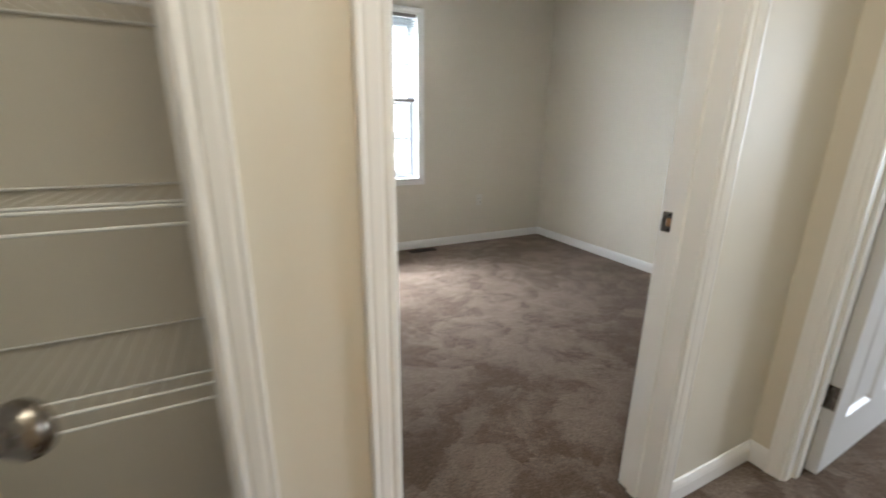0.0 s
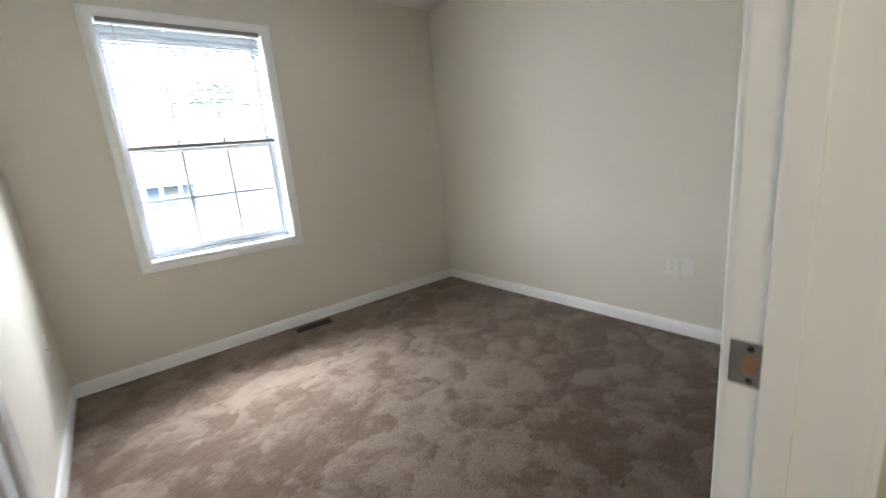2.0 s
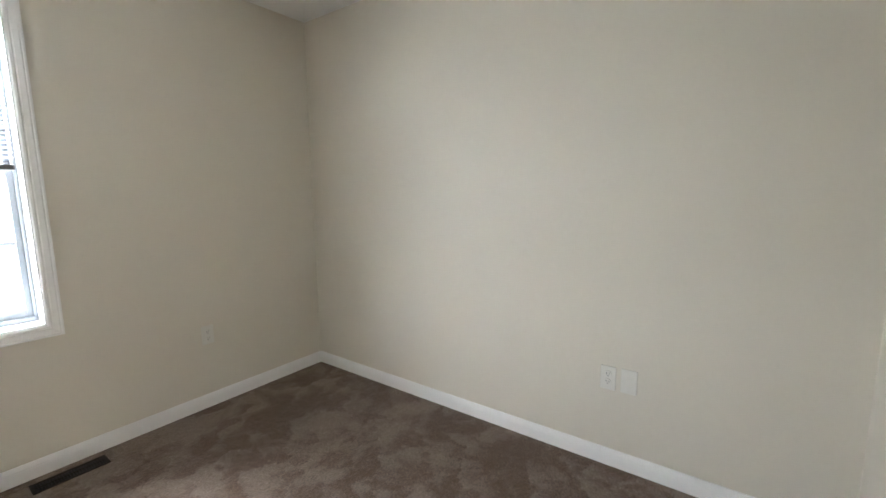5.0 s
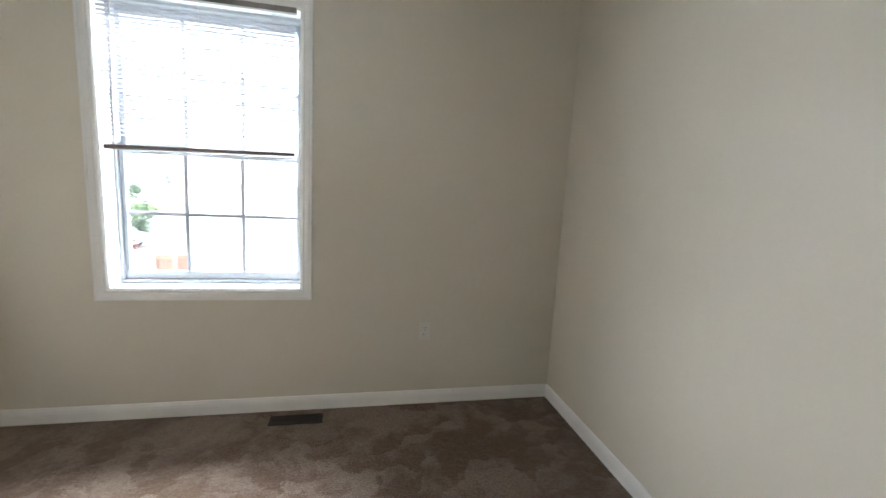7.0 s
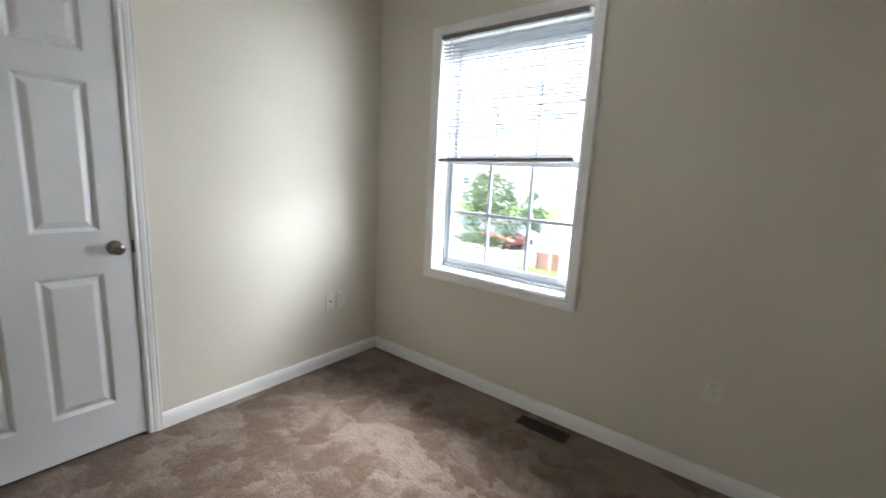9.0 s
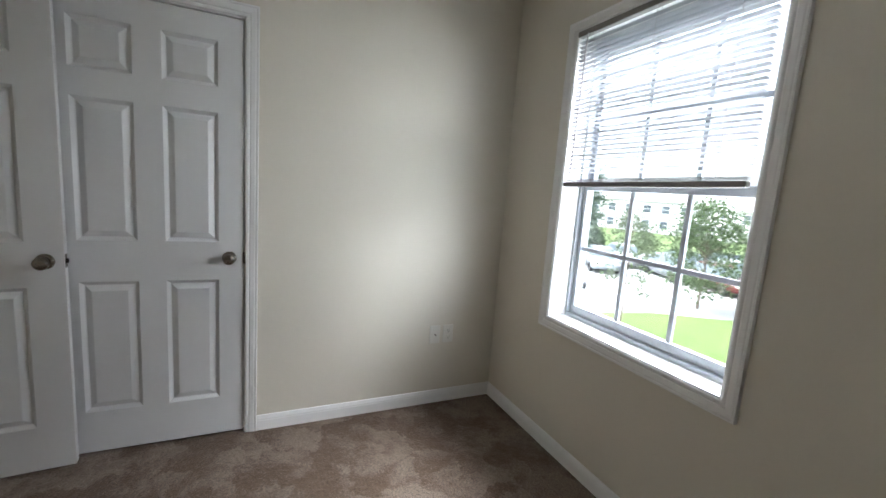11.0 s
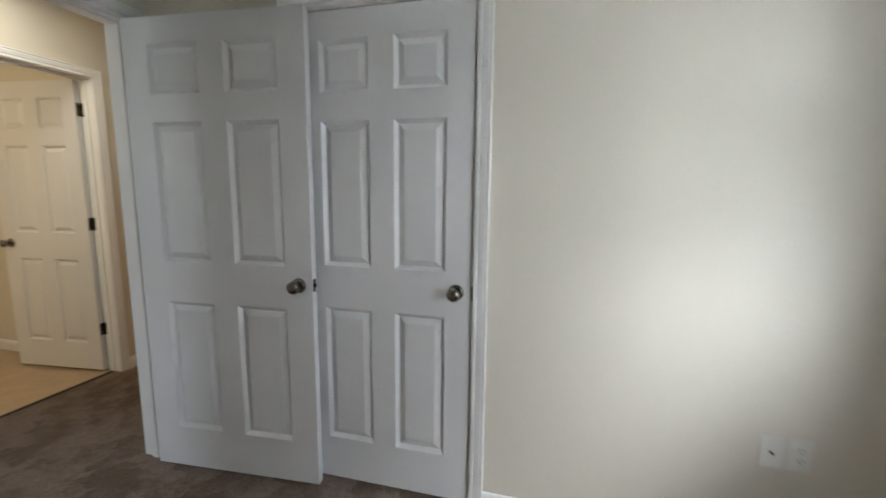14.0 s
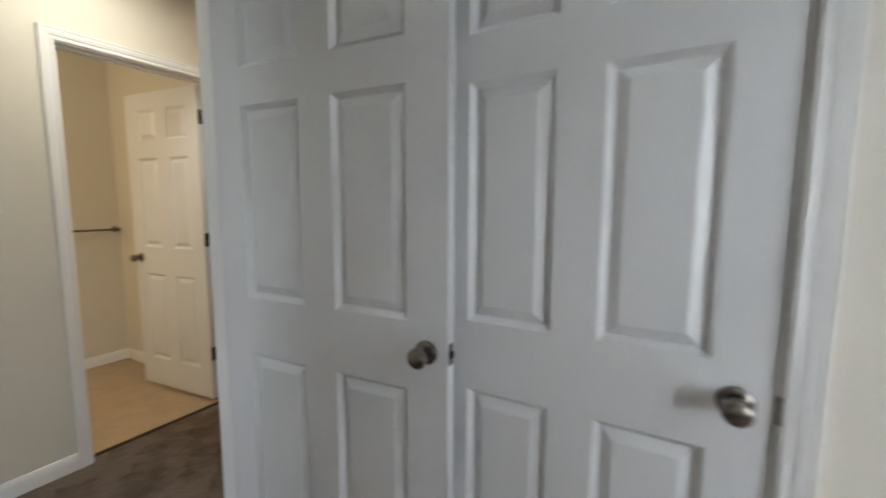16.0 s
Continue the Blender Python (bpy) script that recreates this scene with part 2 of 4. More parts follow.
LEAF = leaf_material("broad_leaves", (0.095, 0.135, 0.060), 0.4)
PALELEAF = leaf_material("pale_leaves", (0.115, 0.145, 0.080), 0.35)
NEEDLE = leaf_material("dark_conifer_sprays", (0.085, 0.125, 0.075), 0.4)
SIDING = siding_material("white_lap_siding", (0.78, 0.78, 0.76), 0.12)
CREAMSIDING = siding_material("cream_lap_siding", (0.80, 0.79, 0.78), 0.14)
SHINGLE = mat("grey_shingles", (0.38, 0.37, 0.37), 0.9, var=0.15, scale=1.5, fine=0.25, fine_scale=9)
BLUE = mat("slate_blue_shutter", (0.09, 0.12, 0.19), 0.6, var=0.08)
DARKGLASS = mat("dark_far_glass", (0.10, 0.12, 0.14), 0.1, var=0.1, scale=0.8)
FENCE = mat("reddish_stained_boards", (0.15, 0.075, 0.052), 0.8, var=0.2, scale=3, fine=0.1, fine_scale=40)
POST = mat("weathered_post_wood", (0.34, 0.25, 0.17), 0.85, var=0.2, scale=5, fine=0.1, fine_scale=40)
TYRE = mat("tyre_rubber", (0.02, 0.02, 0.02), 0.85, var=0.1)
BLACKMETAL = mat("black_painted_metal", (0.02, 0.02, 0.022), 0.4, var=0.1)


# ---- mesh helpers ----
def part(name, bm, material, parent=None, label="", smooth=False):
    """Links a bmesh as one mesh object under a thing or a part."""
    bmesh.ops.recalc_face_normals(bm, faces=bm.faces)
    me = bpy.data.meshes.new(name)
    bm.to_mesh(me)
    bm.free()
    me.materials.append(material)
    if smooth:
        me.shade_smooth()
    ob = new(name, me)
    if parent is not None:
        ob.parent = parent
    if label:
        ob["label"] = label
    return ob


def shared(name, source, parent, m=None):
    """Another object on the mesh of source."""
    ob = new(name, source.data)
    ob.parent = parent
    if m is not None:
        ob.matrix_basis = m
    return ob


def thing(name, m, label, category, group="", kind=""):
    ob = new(name)
    ob.empty_display_size = 0.1
    ob.matrix_basis = m
    return tagged(ob, label, category, group, kind)


def bx(bm, x0, x1, y0, y1, z0, z1, bevel=0.0):
    got = bmesh.ops.create_cube(bm, size=1.0, matrix=Matrix.LocRotScale(((x0 + x1) / 2, (y0 + y1) / 2, (z0 + z1) / 2), None, (abs(x1 - x0), abs(y1 - y0), abs(z1 - z0))))
    if bevel:
        edges = list({e for v in got["verts"] for e in v.link_edges})
        bmesh.ops.bevel(bm, geom=edges, offset=bevel, segments=2, affect="EDGES", profile=0.5)
    return bm


def box(x0, x1, y0, y1, z0, z1, bevel=0.0):
    return bx(bmesh.new(), x0, x1, y0, y1, z0, z1, bevel)


def lathe(bm, profile, m=Matrix(), steps=28):
    """Turns (radius, height) pairs round the z axis of m."""
    rings = []
    for r, h in profile:
        if r < 1e-5:
            rings.append([bm.verts.new(m @ Vector((0, 0, h)))])
        else:
            rings.append([bm.verts.new(m @ Vector((r * math.cos(2 * math.pi * k / steps), r * math.sin(2 * math.pi * k / steps), h))) for k in range(steps)])
    for a, b in zip(rings, rings[1:]):
        for k in range(steps):
            q = [a[k % len(a)], a[(k + 1) % len(a)], b[(k + 1) % len(b)], b[k % len(b)]]
            q = list(dict.fromkeys(q))
            if len(q) > 2:
                bm.faces.new(q)
    return bm


def rod(bm, a, b, r, steps=8, r2=None):
    a, b = Vector(a), Vector(b)
    m = Matrix.Translation(a) @ (b - a).to_track_quat("Z", "Y").to_matrix().to_4x4()
    return lathe(bm, [(0, 0), (r, 0), (r if r2 is None else r2, (b - a).length), (0, (b - a).length)], m, steps)


def sweep(bm, a, b, out, face, profile, mitre_a=0.0, mitre_b=0.0):
    """A moulding from a to b. profile: (outwards, proud) pairs; a mitre slides each end by that times outwards."""
    a, b, out, face = Vector(a), Vector(b), Vector(out), Vector(face)
    d = (b - a).normalized()
    ends = []
    for p, s in ((a, -mitre_a), (b, mitre_b)):
        ends.append([bm.verts.new(p + out * u + face * h + d * (u * s)) for u, h in profile])
    k = len(profile)
    for i in range(k):
        bm.faces.new((ends[0][i], ends[0][(i + 1) % k], ends[1][(i + 1) % k], ends[1][i]))
    bm.faces.new(ends[0]), bm.faces.new(ends[1])
    return bm


CASING = [(0.0, 0.0), (0.0, 0.008), (0.004, 0.011), (0.012, 0.0115), (0.018, 0.009), (0.022, 0.0125), (0.040, 0.0155), (0.046, 0.0145), (0.050, 0.017), (0.0565, 0.017), (0.0575, 0.0)]
BASE = [(0.0, 0.0), (0.0, 0.013), (0.052, 0.013), (0.058, 0.0115), (0.062, 0.0122), (0.072, 0.009), (0.080, 0.006), (0.0825, 0.003), (0.0825, 0.0)]


def wall(name, axis, t0, t1, u0, u1, z0, z1, openings=(), material=None, label="smooth cream painted drywall"):
    """A wall of thickness t0..t1 across axis, with openings (u0, u1, z0, z1) through it."""
    us = sorted({u0, u1, *(o[k] for o in openings for k in (0, 1))})
    zs = sorted({z0, z1, *(o[k] for o in openings for k in (2, 3))})

    def solid(i, j):
        if not (0 <= i < len(us) - 1 and 0 <= j < len(zs) - 1):
            return False
        u, z = (us[i] + us[i + 1]) / 2, (zs[j] + zs[j + 1]) / 2
        return not any(a < u < b and c < z < d for a, b, c, d in openings)

    bm = bmesh.new()
    made = {}

    def v(u, t, z):
        p = (t, u, z) if axis == "x" else (u, t, z)
        if p not in made:
            made[p] = bm.verts.new(p)
        return made[p]

    for i in range(len(us) - 1):
        for j in range(len(zs) - 1):
            if not solid(i, j):
                continue
            a, b, c, d = us[i], us[i + 1], zs[j], zs[j + 1]
            for t in (t0, t1):
                bm.faces.new((v(a, t, c), v(b, t, c), v(b, t, d), v(a, t, d)))
            for di, dj, p, q in ((-1, 0, (a, c), (a, d)), (1, 0, (b, c), (b, d)), (0, -1, (a, c), (b, c)), (0, 1, (a, d), (b, d))):
                if not solid(i + di, j + dj):
                    bm.faces.new((v(p[0], t0, p[1]), v(q[0], t0, q[1]), v(q[0], t1, q[1]), v(p[0], t1, p[1])))
    return tagged(part(name, bm, material or WALL), label, "wall", kind="structure")


# ---- the shell: bedroom, passage, bathroom, second room ----
H = 2.50
XE, YS, TS = 2.985, -3.022, 0.125
ENTRY = (0.086, 0.934)
CLOSET = (-2.260, -1.496)
BATH = (-0.612, 0.120)
ROOM2 = (-4.06, -3.275)
LINEN = (-0.655, -0.205)
DH, J = 2.056, 0.018
WIN = (0.530, 1.459, 0.710, 2.148)

wall("wall_north", "y", 0.0, 0.19, -0.115, XE + 0.115, 0.0, H, [WIN])
wall("wall_west", "x", -0.115, 0.0, YS, 0.0, 0.0, H, [(CLOSET[0] - J, CLOSET[1] + J, 0.0, DH + J)])
wall("wall_east", "x", XE, XE + 0.115, YS, 0.0, 0.0, H)
wall("wall_south", "y", YS - TS, YS, -1.72, 4.70, 0.0, H, [(ENTRY[0] - J, ENTRY[1] + J, 0.0, DH + J), (LINEN[0] - J, LINEN[1] + J, 0.0, DH + J)])
wall("wall_passage_south", "y", -4.33, -4.215, -0.80, 1.465, 0.0, H, [(BATH[0] - J, BATH[1] + J, 0.0, DH + J)])
wall("wall_passage_east", "x", 1.465, 1.58, -6.60, YS - TS, 0.0, H, [(ROOM2[0] - J, ROOM2[1] + J, 0.0, DH + J)])
wall("wall_stair_west", "x", -1.84, -1.72, -7.10, YS - 0.001, 0.0, H)
wall("wall_stair_south", "y", -7.10, -7.00, -1.72, -0.685, 0.0, H)
wall("wall_bath_west", "x", -0.80, -0.685, -7.00, -4.33, 0.0, H)
wall("wall_bath_south", "y", -5.84, -5.725, -0.685, 1.465, 0.0, H)
wall("wall_room_two_south", "y", -6.70, -6.60, 1.465, 4.70, 0.0, H)
# the opening is unseen, added to let daylight into the second room
wall("wall_room_two_east", "x", 4.60, 4.70, -6.60, YS - TS, 0.0, H, [(-5.6, -4.3, 0.72, 2.15)])
wall("wall_linen_back", "y", -2.71, -2.63, -0.775, -0.115, 0.0, H)
wall("wall_linen_west", "x", -0.775, -0.695, YS, -2.50, 0.0, H)
wall("wall_closet_back", "x", -0.855, -0.775, YS, -1.20, 0.0, H)
wall("wall_closet_north", "y", -1.28, -1.20, -0.775, -0.115, 0.0, H)

bm = bmesh.new()
FOOT = ((-0.855, 3.10, -3.084, 0.19), (-1.84, 4.70, -4.2725, -3.084), (-1.84, -0.80, -7.10, -4.2725), (1.465, 4.70, -6.70, -4.2725))
for r in FOOT:
    bx(bm, r[0], r[1], r[2], r[3], -0.14, 0.0)
tagged(part("floor", bm, CARPET), "worn brown plush carpet with brushed swaths and footmarks", "carpet", kind="structure")
bm = bmesh.new()
for r in FOOT + ((-0.80, 1.465, -5.84, -4.2725),):
    bx(bm, r[0], r[1], r[2], r[3], H, H + 0.12)
tagged(part("ceiling", bm, CEIL), "flat white painted ceiling", "ceiling", kind="structure")
tagged(part("floor_bath", box(-0.80, 1.465, -5.84, -4.2725, -0.14, -0.004), VINYL), "tan sheet vinyl bathroom floor", "floor", kind="structure")
tagged(part("trim_threshold", box(BATH[0], BATH[1], -4.290, -4.260, -0.004, 0.004, 0.002), BROWNMETAL), "thin dark metal carpet edge strip", "threshold", kind="structure")


def baseboard(a, b, face):
    ob = part("baseboard", sweep(bmesh.new(), (*a, 0), (*b, 0), (0, 0, 1), (*face, 0), BASE), TRIM)
    return tagged(ob, "white moulded wooden baseboard on the wall foot", "baseboard", kind="structure")


CW = 0.0575 + 0.005
baseboard((0.013, 0), (XE - 0.013, 0), (0, -1))
baseboard((0, CLOSET[1] + CW), (0, 0), (1, 0))
baseboard((0, YS), (0, CLOSET[0] - CW), (1, 0))
baseboard((XE, YS), (XE, 0), (-1, 0))
baseboard((ENTRY[1] + CW, YS), (XE - 0.013, YS), (0, 1))
baseboard((ENTRY[1] + CW, YS - TS), (1.465 - 0.013, YS - TS), (0, -1))
baseboard((LINEN[1] + CW, YS - TS), (ENTRY[0] - CW, YS - TS), (0, -1))
baseboard((1.465, ROOM2[1] + CW), (1.465, YS - TS), (-1, 0))
baseboard((1.465, -4.215), (1.465, ROOM2[0] - CW), (-1, 0))
baseboard((BATH[1] + CW, -4.215), (1.465 - 0.013, -4.215), (0, 1))
baseboard((-0.80, -4.215), (BATH[0] - CW, -4.215), (0, 1))
baseboard((-0.80, -7.0), (-0.80, -4.215), (-1, 0))
baseboard((-1.72, -7.0), (-1.72, YS - TS), (1, 0))
baseboard((-1.72, YS - TS), (LINEN[0] - CW, YS - TS), (0, -1))
baseboard((-0.685, -5.725), (1.465, -5.725), (0, 1))
baseboard((-0.685, -5.725), (-0.685, -4.33), (1, 0))
baseboard((1.58, YS - TS), (4.60, YS - TS), (0, -1))
baseboard((4.60, -6.6), (4.60, YS - TS), (-1, 0))


# ---- door frames ----
def door_frame(name, m, w, T, leaf_v, label, sides=(True, True)):
    """Jambs, stops and mitred casings round a clear opening 0..w; the wall fills v = 0..T. leaf_v: the stretch of v that the shut leaf takes."""
    top = thing(name, m, label, "door frame", kind="structure")
    for x0, x1 in ((-J, 0.0), (w, w + J)):
        part("jamb", box(x0, x1, 0.0, T, 0.0, DH), TRIM, top)
    part("jamb", box(-J, w + J, 0.0, T, DH, DH + J), TRIM, top)
    s0, s1 = (leaf_v[1] + 0.002, leaf_v[1] + 0.036) if leaf_v[0] < T / 2 else (leaf_v[0] - 0.036, leaf_v[0] - 0.002)
    part("stop", box(0.0, 0.011, s0, s1, 0.0, DH - 0.011, 0.002), TRIM, top)
    part("stop", box(w - 0.011, w, s0, s1, 0.0, DH - 0.011, 0.002), TRIM, top)
    part("stop", box(0.0, w, s0, s1, DH - 0.011, DH, 0.002), TRIM, top)
    e = 0.005
    for on, v, n in ((sides[0], 0.0, -1), (sides[1], T, 1)):
        if on:
            part("casing", sweep(bmesh.new(), (-e, v, 0), (-e, v, DH + e), (-1, 0, 0), (0, n, 0), CASING, 0, 1), TRIM, top)
            part("casing", sweep(bmesh.new(), (w + e, v, DH + e), (w + e, v, 0), (1, 0, 0), (0, n, 0), CASING, 1, 0), TRIM, top)
            part("casing", sweep(bmesh.new(), (-e, v, DH + e), (w + e, v, DH + e), (0, 0, 1), (0, n, 0), CASING, 1, 1), TRIM, top)
    return top


def rounded_plate(w, h, t, r=0.012):
    """A thin plate with rounded corners in the xz plane, y = 0..t."""
    bm = bmesh.new()
    pts = []
    for cx, cz, a0 in ((w / 2 - r, h / 2 - r, 0), (-w / 2 + r, h / 2 - r, 90), (-w / 2 + r, -h / 2 + r, 180), (w / 2 - r, -h / 2 + r, 270)):
        for k in range(5):
            a = radians(a0 + k * 22.5)
            pts.append((cx + r * math.cos(a), cz + r * math.sin(a)))
    f = bm.faces.new([bm.verts.new((x, 0, z)) for x, z in pts])
    got = bmesh.ops.extrude_face_region(bm, geom=[f])
    bmesh.ops.translate(bm, verts=[g for g in got["geom"] if isinstance(g, bmesh.types.BMVert)], vec=(0, t, 0))
    return bm


def screw(bm, x, y, z, ny):
    """A countersunk screw head on a plate that faces along y."""
    return lathe(bm, [(0.0045, 0), (0.0042, 0.0009), (0.0015, 0.0004), (0, 0.0)], Matrix.Translation((x, y, z)) @ Euler((radians(-90 * ny), 0, 0)).to_matrix().to_4x4(), 14)


HINGES = (0.32, 1.084, 1.86)


def six_panel_door(name, m, w, y0, label, knob_sides=(True, True), barrel_y=None, barrel_x=-0.002, stile=0.112, mull=0.110):
    """A moulded six-panel leaf from its hinge at x = 0 to x = w, y0..y0 + 0.035, with knobs, latch and hinges."""
    top = thing(name, m, label, "door", kind="structure")
    t, z0, z1 = 0.035, 0.015, 2.050
    pw = (w - 2 * stile - mull) / 2
    xs = [0.0, stile, stile + pw, w - stile - pw, w - stile, w]
    zs = [z0, 0.213, 0.829, 1.016, 1.623, 1.737, 1.941, z1]
    bm = bmesh.new()
    made = {}

    def v(x, y, z):
        key = (round(x, 5), round(y, 5), round(z, 5))
        if key not in made:
            made[key] = bm.verts.new(key)
        return made[key]

    for y in (y0, y0 + t):
        for i in range(5):
            for j in range(7):
                if not (i in (1, 3) and j in (1, 3, 5)):
                    bm.faces.new((v(xs[i], y, zs[j]), v(xs[i + 1], y, zs[j]), v(xs[i + 1], y, zs[j + 1]), v(xs[i], y, zs[j + 1])))
    for i in range(5):
        for z in (z0, z1):
            bm.faces.new((v(xs[i], y0, z), v(xs[i + 1], y0, z), v(xs[i + 1], y0 + t, z), v(xs[i], y0 + t, z)))
    for j in range(7):
        for x in (0.0, w):
            bm.faces.new((v(x, y0, zs[j]), v(x, y0 + t, zs[j]), v(x, y0 + t, zs[j + 1]), v(x, y0, zs[j + 1])))
    part("leaf", bm, DOOR, top)
    for i in (1, 3):
        for j in (1, 3, 5):
            bm = bmesh.new()
            for y, s in ((y0, 1), (y0 + t, -1)):
                rings = []
                for inset, depth in ((0.0, 0.0), (0.002, 0.0020), (0.013, 0.0140), (0.017, 0.0160), (0.041, 0.0034), (0.044, 0.0024)):
                    yy = y + s * depth
                    rings.append([bm.verts.new(p) for p in ((xs[i] + inset, yy, zs[j] + inset), (xs[i + 1] - inset, yy, zs[j] + inset), (xs[i + 1] - inset, yy, zs[j + 1] - inset), (xs[i] + inset, yy, zs[j + 1] - inset))])
                for a, b in zip(rings, rings[1:]):
                    for k in range(4):
                        bm.faces.new((a[k], a[(k + 1) % 4], b[(k + 1) % 4], b[k]))
                bm.faces.new(rings[-1])
            part("panel", bm, DOOR, top)
    kx, kz = w - 0.062, 0.937
    for on, y, s in ((knob_sides[0], y0, 1), (knob_sides[1], y0 + t, -1)):
        if on:
            km = Matrix.Translation((kx, y, kz)) @ Euler((radians(90 * s), 0, 0)).to_matrix().to_4x4()
            rose = part("rose", lathe(bmesh.new(), [(0.0, 0.0), (0.0325, 0.0), (0.0325, 0.003), (0.029, 0.007), (0.020, 0.009), (0.0, 0.010)], km), NICKEL, top, "satin nickel rose", True)
            part("knob", lathe(bmesh.new(), [(0.0115, 0.006), (0.0105, 0.018), (0.0115, 0.028), (0.017, 0.033), (0.0245, 0.039), (0.0275, 0.047), (0.0262, 0.055), (0.021, 0.061), (0.012, 0.0645), (0.0, 0.0655)], km), NICKEL, rose, "satin nickel ball knob", True)
    latch = part("latch_plate", box(w - 0.001, w + 0.0012, y0 + 0.005, y0 + 0.030, kz - 0.0285, kz + 0.0285, 0.0008), NICKEL, top, "satin nickel latch plate")
    part("latch_bolt", box(w, w + 0.009, y0 + 0.011, y0 + 0.024, kz - 0.009, kz + 0.009, 0.002), BROWNMETAL, latch)
    by = y0 if barrel_y is None else barrel_y
    for hz in HINGES:
        bm = bmesh.new()
        off = -0.006 if by <= y0 else 0.006
        for k in range(5):
            rod(bm, (barrel_x, by + off, hz - 0.0445 + k * 0.0178), (barrel_x, by + off, hz - 0.0445 + k * 0.0178 + 0.0172), 0.0062, 12)
        lathe(bm, [(0, 0.0), (0.0045, 0.0), (0.0035, 0.006), (0, 0.007)], Matrix.Translation((barrel_x, by + off, hz + 0.0445)), 10)
        bx(bm, -0.0022, 0.0, by + (0 if by <= y0 else -0.030), by + (0.030 if by <= y0 else 0), hz - 0.0445, hz + 0.0445)
        part("hinge", bm, NICKEL, top, "satin nickel butt hinge")
    return top


def jamb_plates(frame_ob, x, v0, v1, face):
    """Hinge leaves let into a jamb that faces along x."""
    for hz in HINGES:
        bm = rounded_plate(v1 - v0, 0.089, 0.002)
        plate = part("hinge_plate", bm, NICKEL, frame_ob, "satin nickel hinge plate")
        plate.matrix_basis = pose(x, (v0 + v1) / 2, hz, 0, 0, -90 if face > 0 else 90)
        for sx, sz in ((0.006, 0.030), (-0.008, 0.0), (0.006, -0.030)):
            part("screw", screw(bmesh.new(), sx, 0.0022, sz, 1), BROWNMETAL, plate)


T = 0.115
f_entry = door_frame("door_frame_1", pose(ENTRY[0], YS - TS, 0), ENTRY[1] - ENTRY[0], TS, (TS - 0.035, TS), "white painted bedroom door frame with moulded casing")
jamb_plates(f_entry, 0.0, TS - 0.030, TS + 0.006, 1)
we = ENTRY[1] - ENTRY[0]
strike = part("strike_plate", box(we - 0.002, we + 0.0005, TS - 0.038, TS - 0.002, 0.937 - 0.029, 0.937 + 0.029, 0.0008), NICKEL, f_entry, "satin nickel strike plate")
part("latch_hole", box(we - 0.0026, we - 0.0015, TS - 0.032, TS - 0.016, 0.937 - 0.012, 0.937 + 0.012), RAWWOOD, strike, "raw wood in the latch hole")
for z in (0.937 - 0.021, 0.937 + 0.021):
    part("screw", lathe(bmesh.new(), [(0.004, 0), (0.0036, 0.001), (0.0, 0.0005)], Matrix.Translation((we - 0.0018, TS - 0.024, z)) @ Euler((0, radians(-90), 0)).to_matrix().to_4x4(), 12), BROWNMETAL, strike)
f_closet = door_frame("door_frame_2", pose(0, CLOSET[0], 0, 0, 0, 90), CLOSET[1] - CLOSET[0], T, (0.004, 0.039), "white painted closet door frame with moulded casing")
wc = CLOSET[1] - CLOSET[0]
part("strike_plate", box(wc - 0.0025, wc + 0.0045, -0.0030, 0.012, 0.937 - 0.028, 0.937 + 0.028, 0.001), NICKEL, f_closet, "satin nickel strike plate lip")
f_bath = door_frame("door_frame_3", pose(BATH[0], -4.33, 0), BATH[1] - BATH[0], T, (0.0, 0.035), "white painted bathroom door frame with moulded casing")
jamb_plates(f_bath, 0.0, -0.001, 0.034, 1)
f_two = door_frame("door_frame_4", pose(1.58, ROOM2[0], 0, 0, 0, 90), ROOM2[1] - ROOM2[0], T, (0.0, 0.035), "white painted door frame of the second room")
jamb_plates(f_two, ROOM2[1] - ROOM2[0], -0.001, 0.034, -1)
f_linen = door_frame("door_frame_5", pose(LINEN[0], YS - TS, 0), LINEN[1] - LINEN[0], TS, (0.0, 0.035), "white painted linen closet frame with moulded casing")

six_panel_door("door_1", pose(ENTRY[0] + 0.0065, YS + 0.011, 0, 0, 0, 94), we - 0.006, -0.035, "white moulded six-panel bedroom door standing wide open", barrel_y=0.0, barrel_x=0.008, stile=0.122, mull=0.118)
six_panel_door("door_2", pose(-0.004, CLOSET[0] + 0.003, 0, 0, 0, 90), CLOSET[1] - CLOSET[0] - 0.007, 0.0, "white moulded six-panel closet door, shut", (True, False), stile=0.107, mull=0.106)
six_panel_door("door_3", pose(BATH[0] + 0.003, -4.33, 0, 0, 0, -84), BATH[1] - BATH[0] - 0.006, 0.0, "white moulded six-panel bathroom door standing open")
six_panel_door("door_4", pose(1.58, ROOM2[1] - 0.003, 0, 0, 0, 2), ROOM2[1] - ROOM2[0] - 0.006, -0.035, "white moulded six-panel door of the second room, open", barrel_y=0.0)
six_panel_door("door_5", pose(LINEN[0] + 0.003, YS - TS, 0, 0, 0, -47), LINEN[1] - LINEN[0] - 0.006, 0.0, "white moulded linen closet door standing half open")


# ---- the window ----
wx0, wx1, wz0, wz1 = WIN
window = thing("window_1", pose(0, 0, 0), "white vinyl double-hung window with grilles and moulded casing", "window", kind="structure")
part("casing", sweep(bmesh.new(), (wx0, 0, wz0), (wx0, 0, wz1), (-1, 0, 0), (0, -1, 0), CASING, 1, 1), TRIM, window)
part("casing", sweep(bmesh.new(), (wx1, 0, wz1), (wx1, 0, wz0), (1, 0, 0), (0, -1, 0), CASING, 1, 1), TRIM, window)
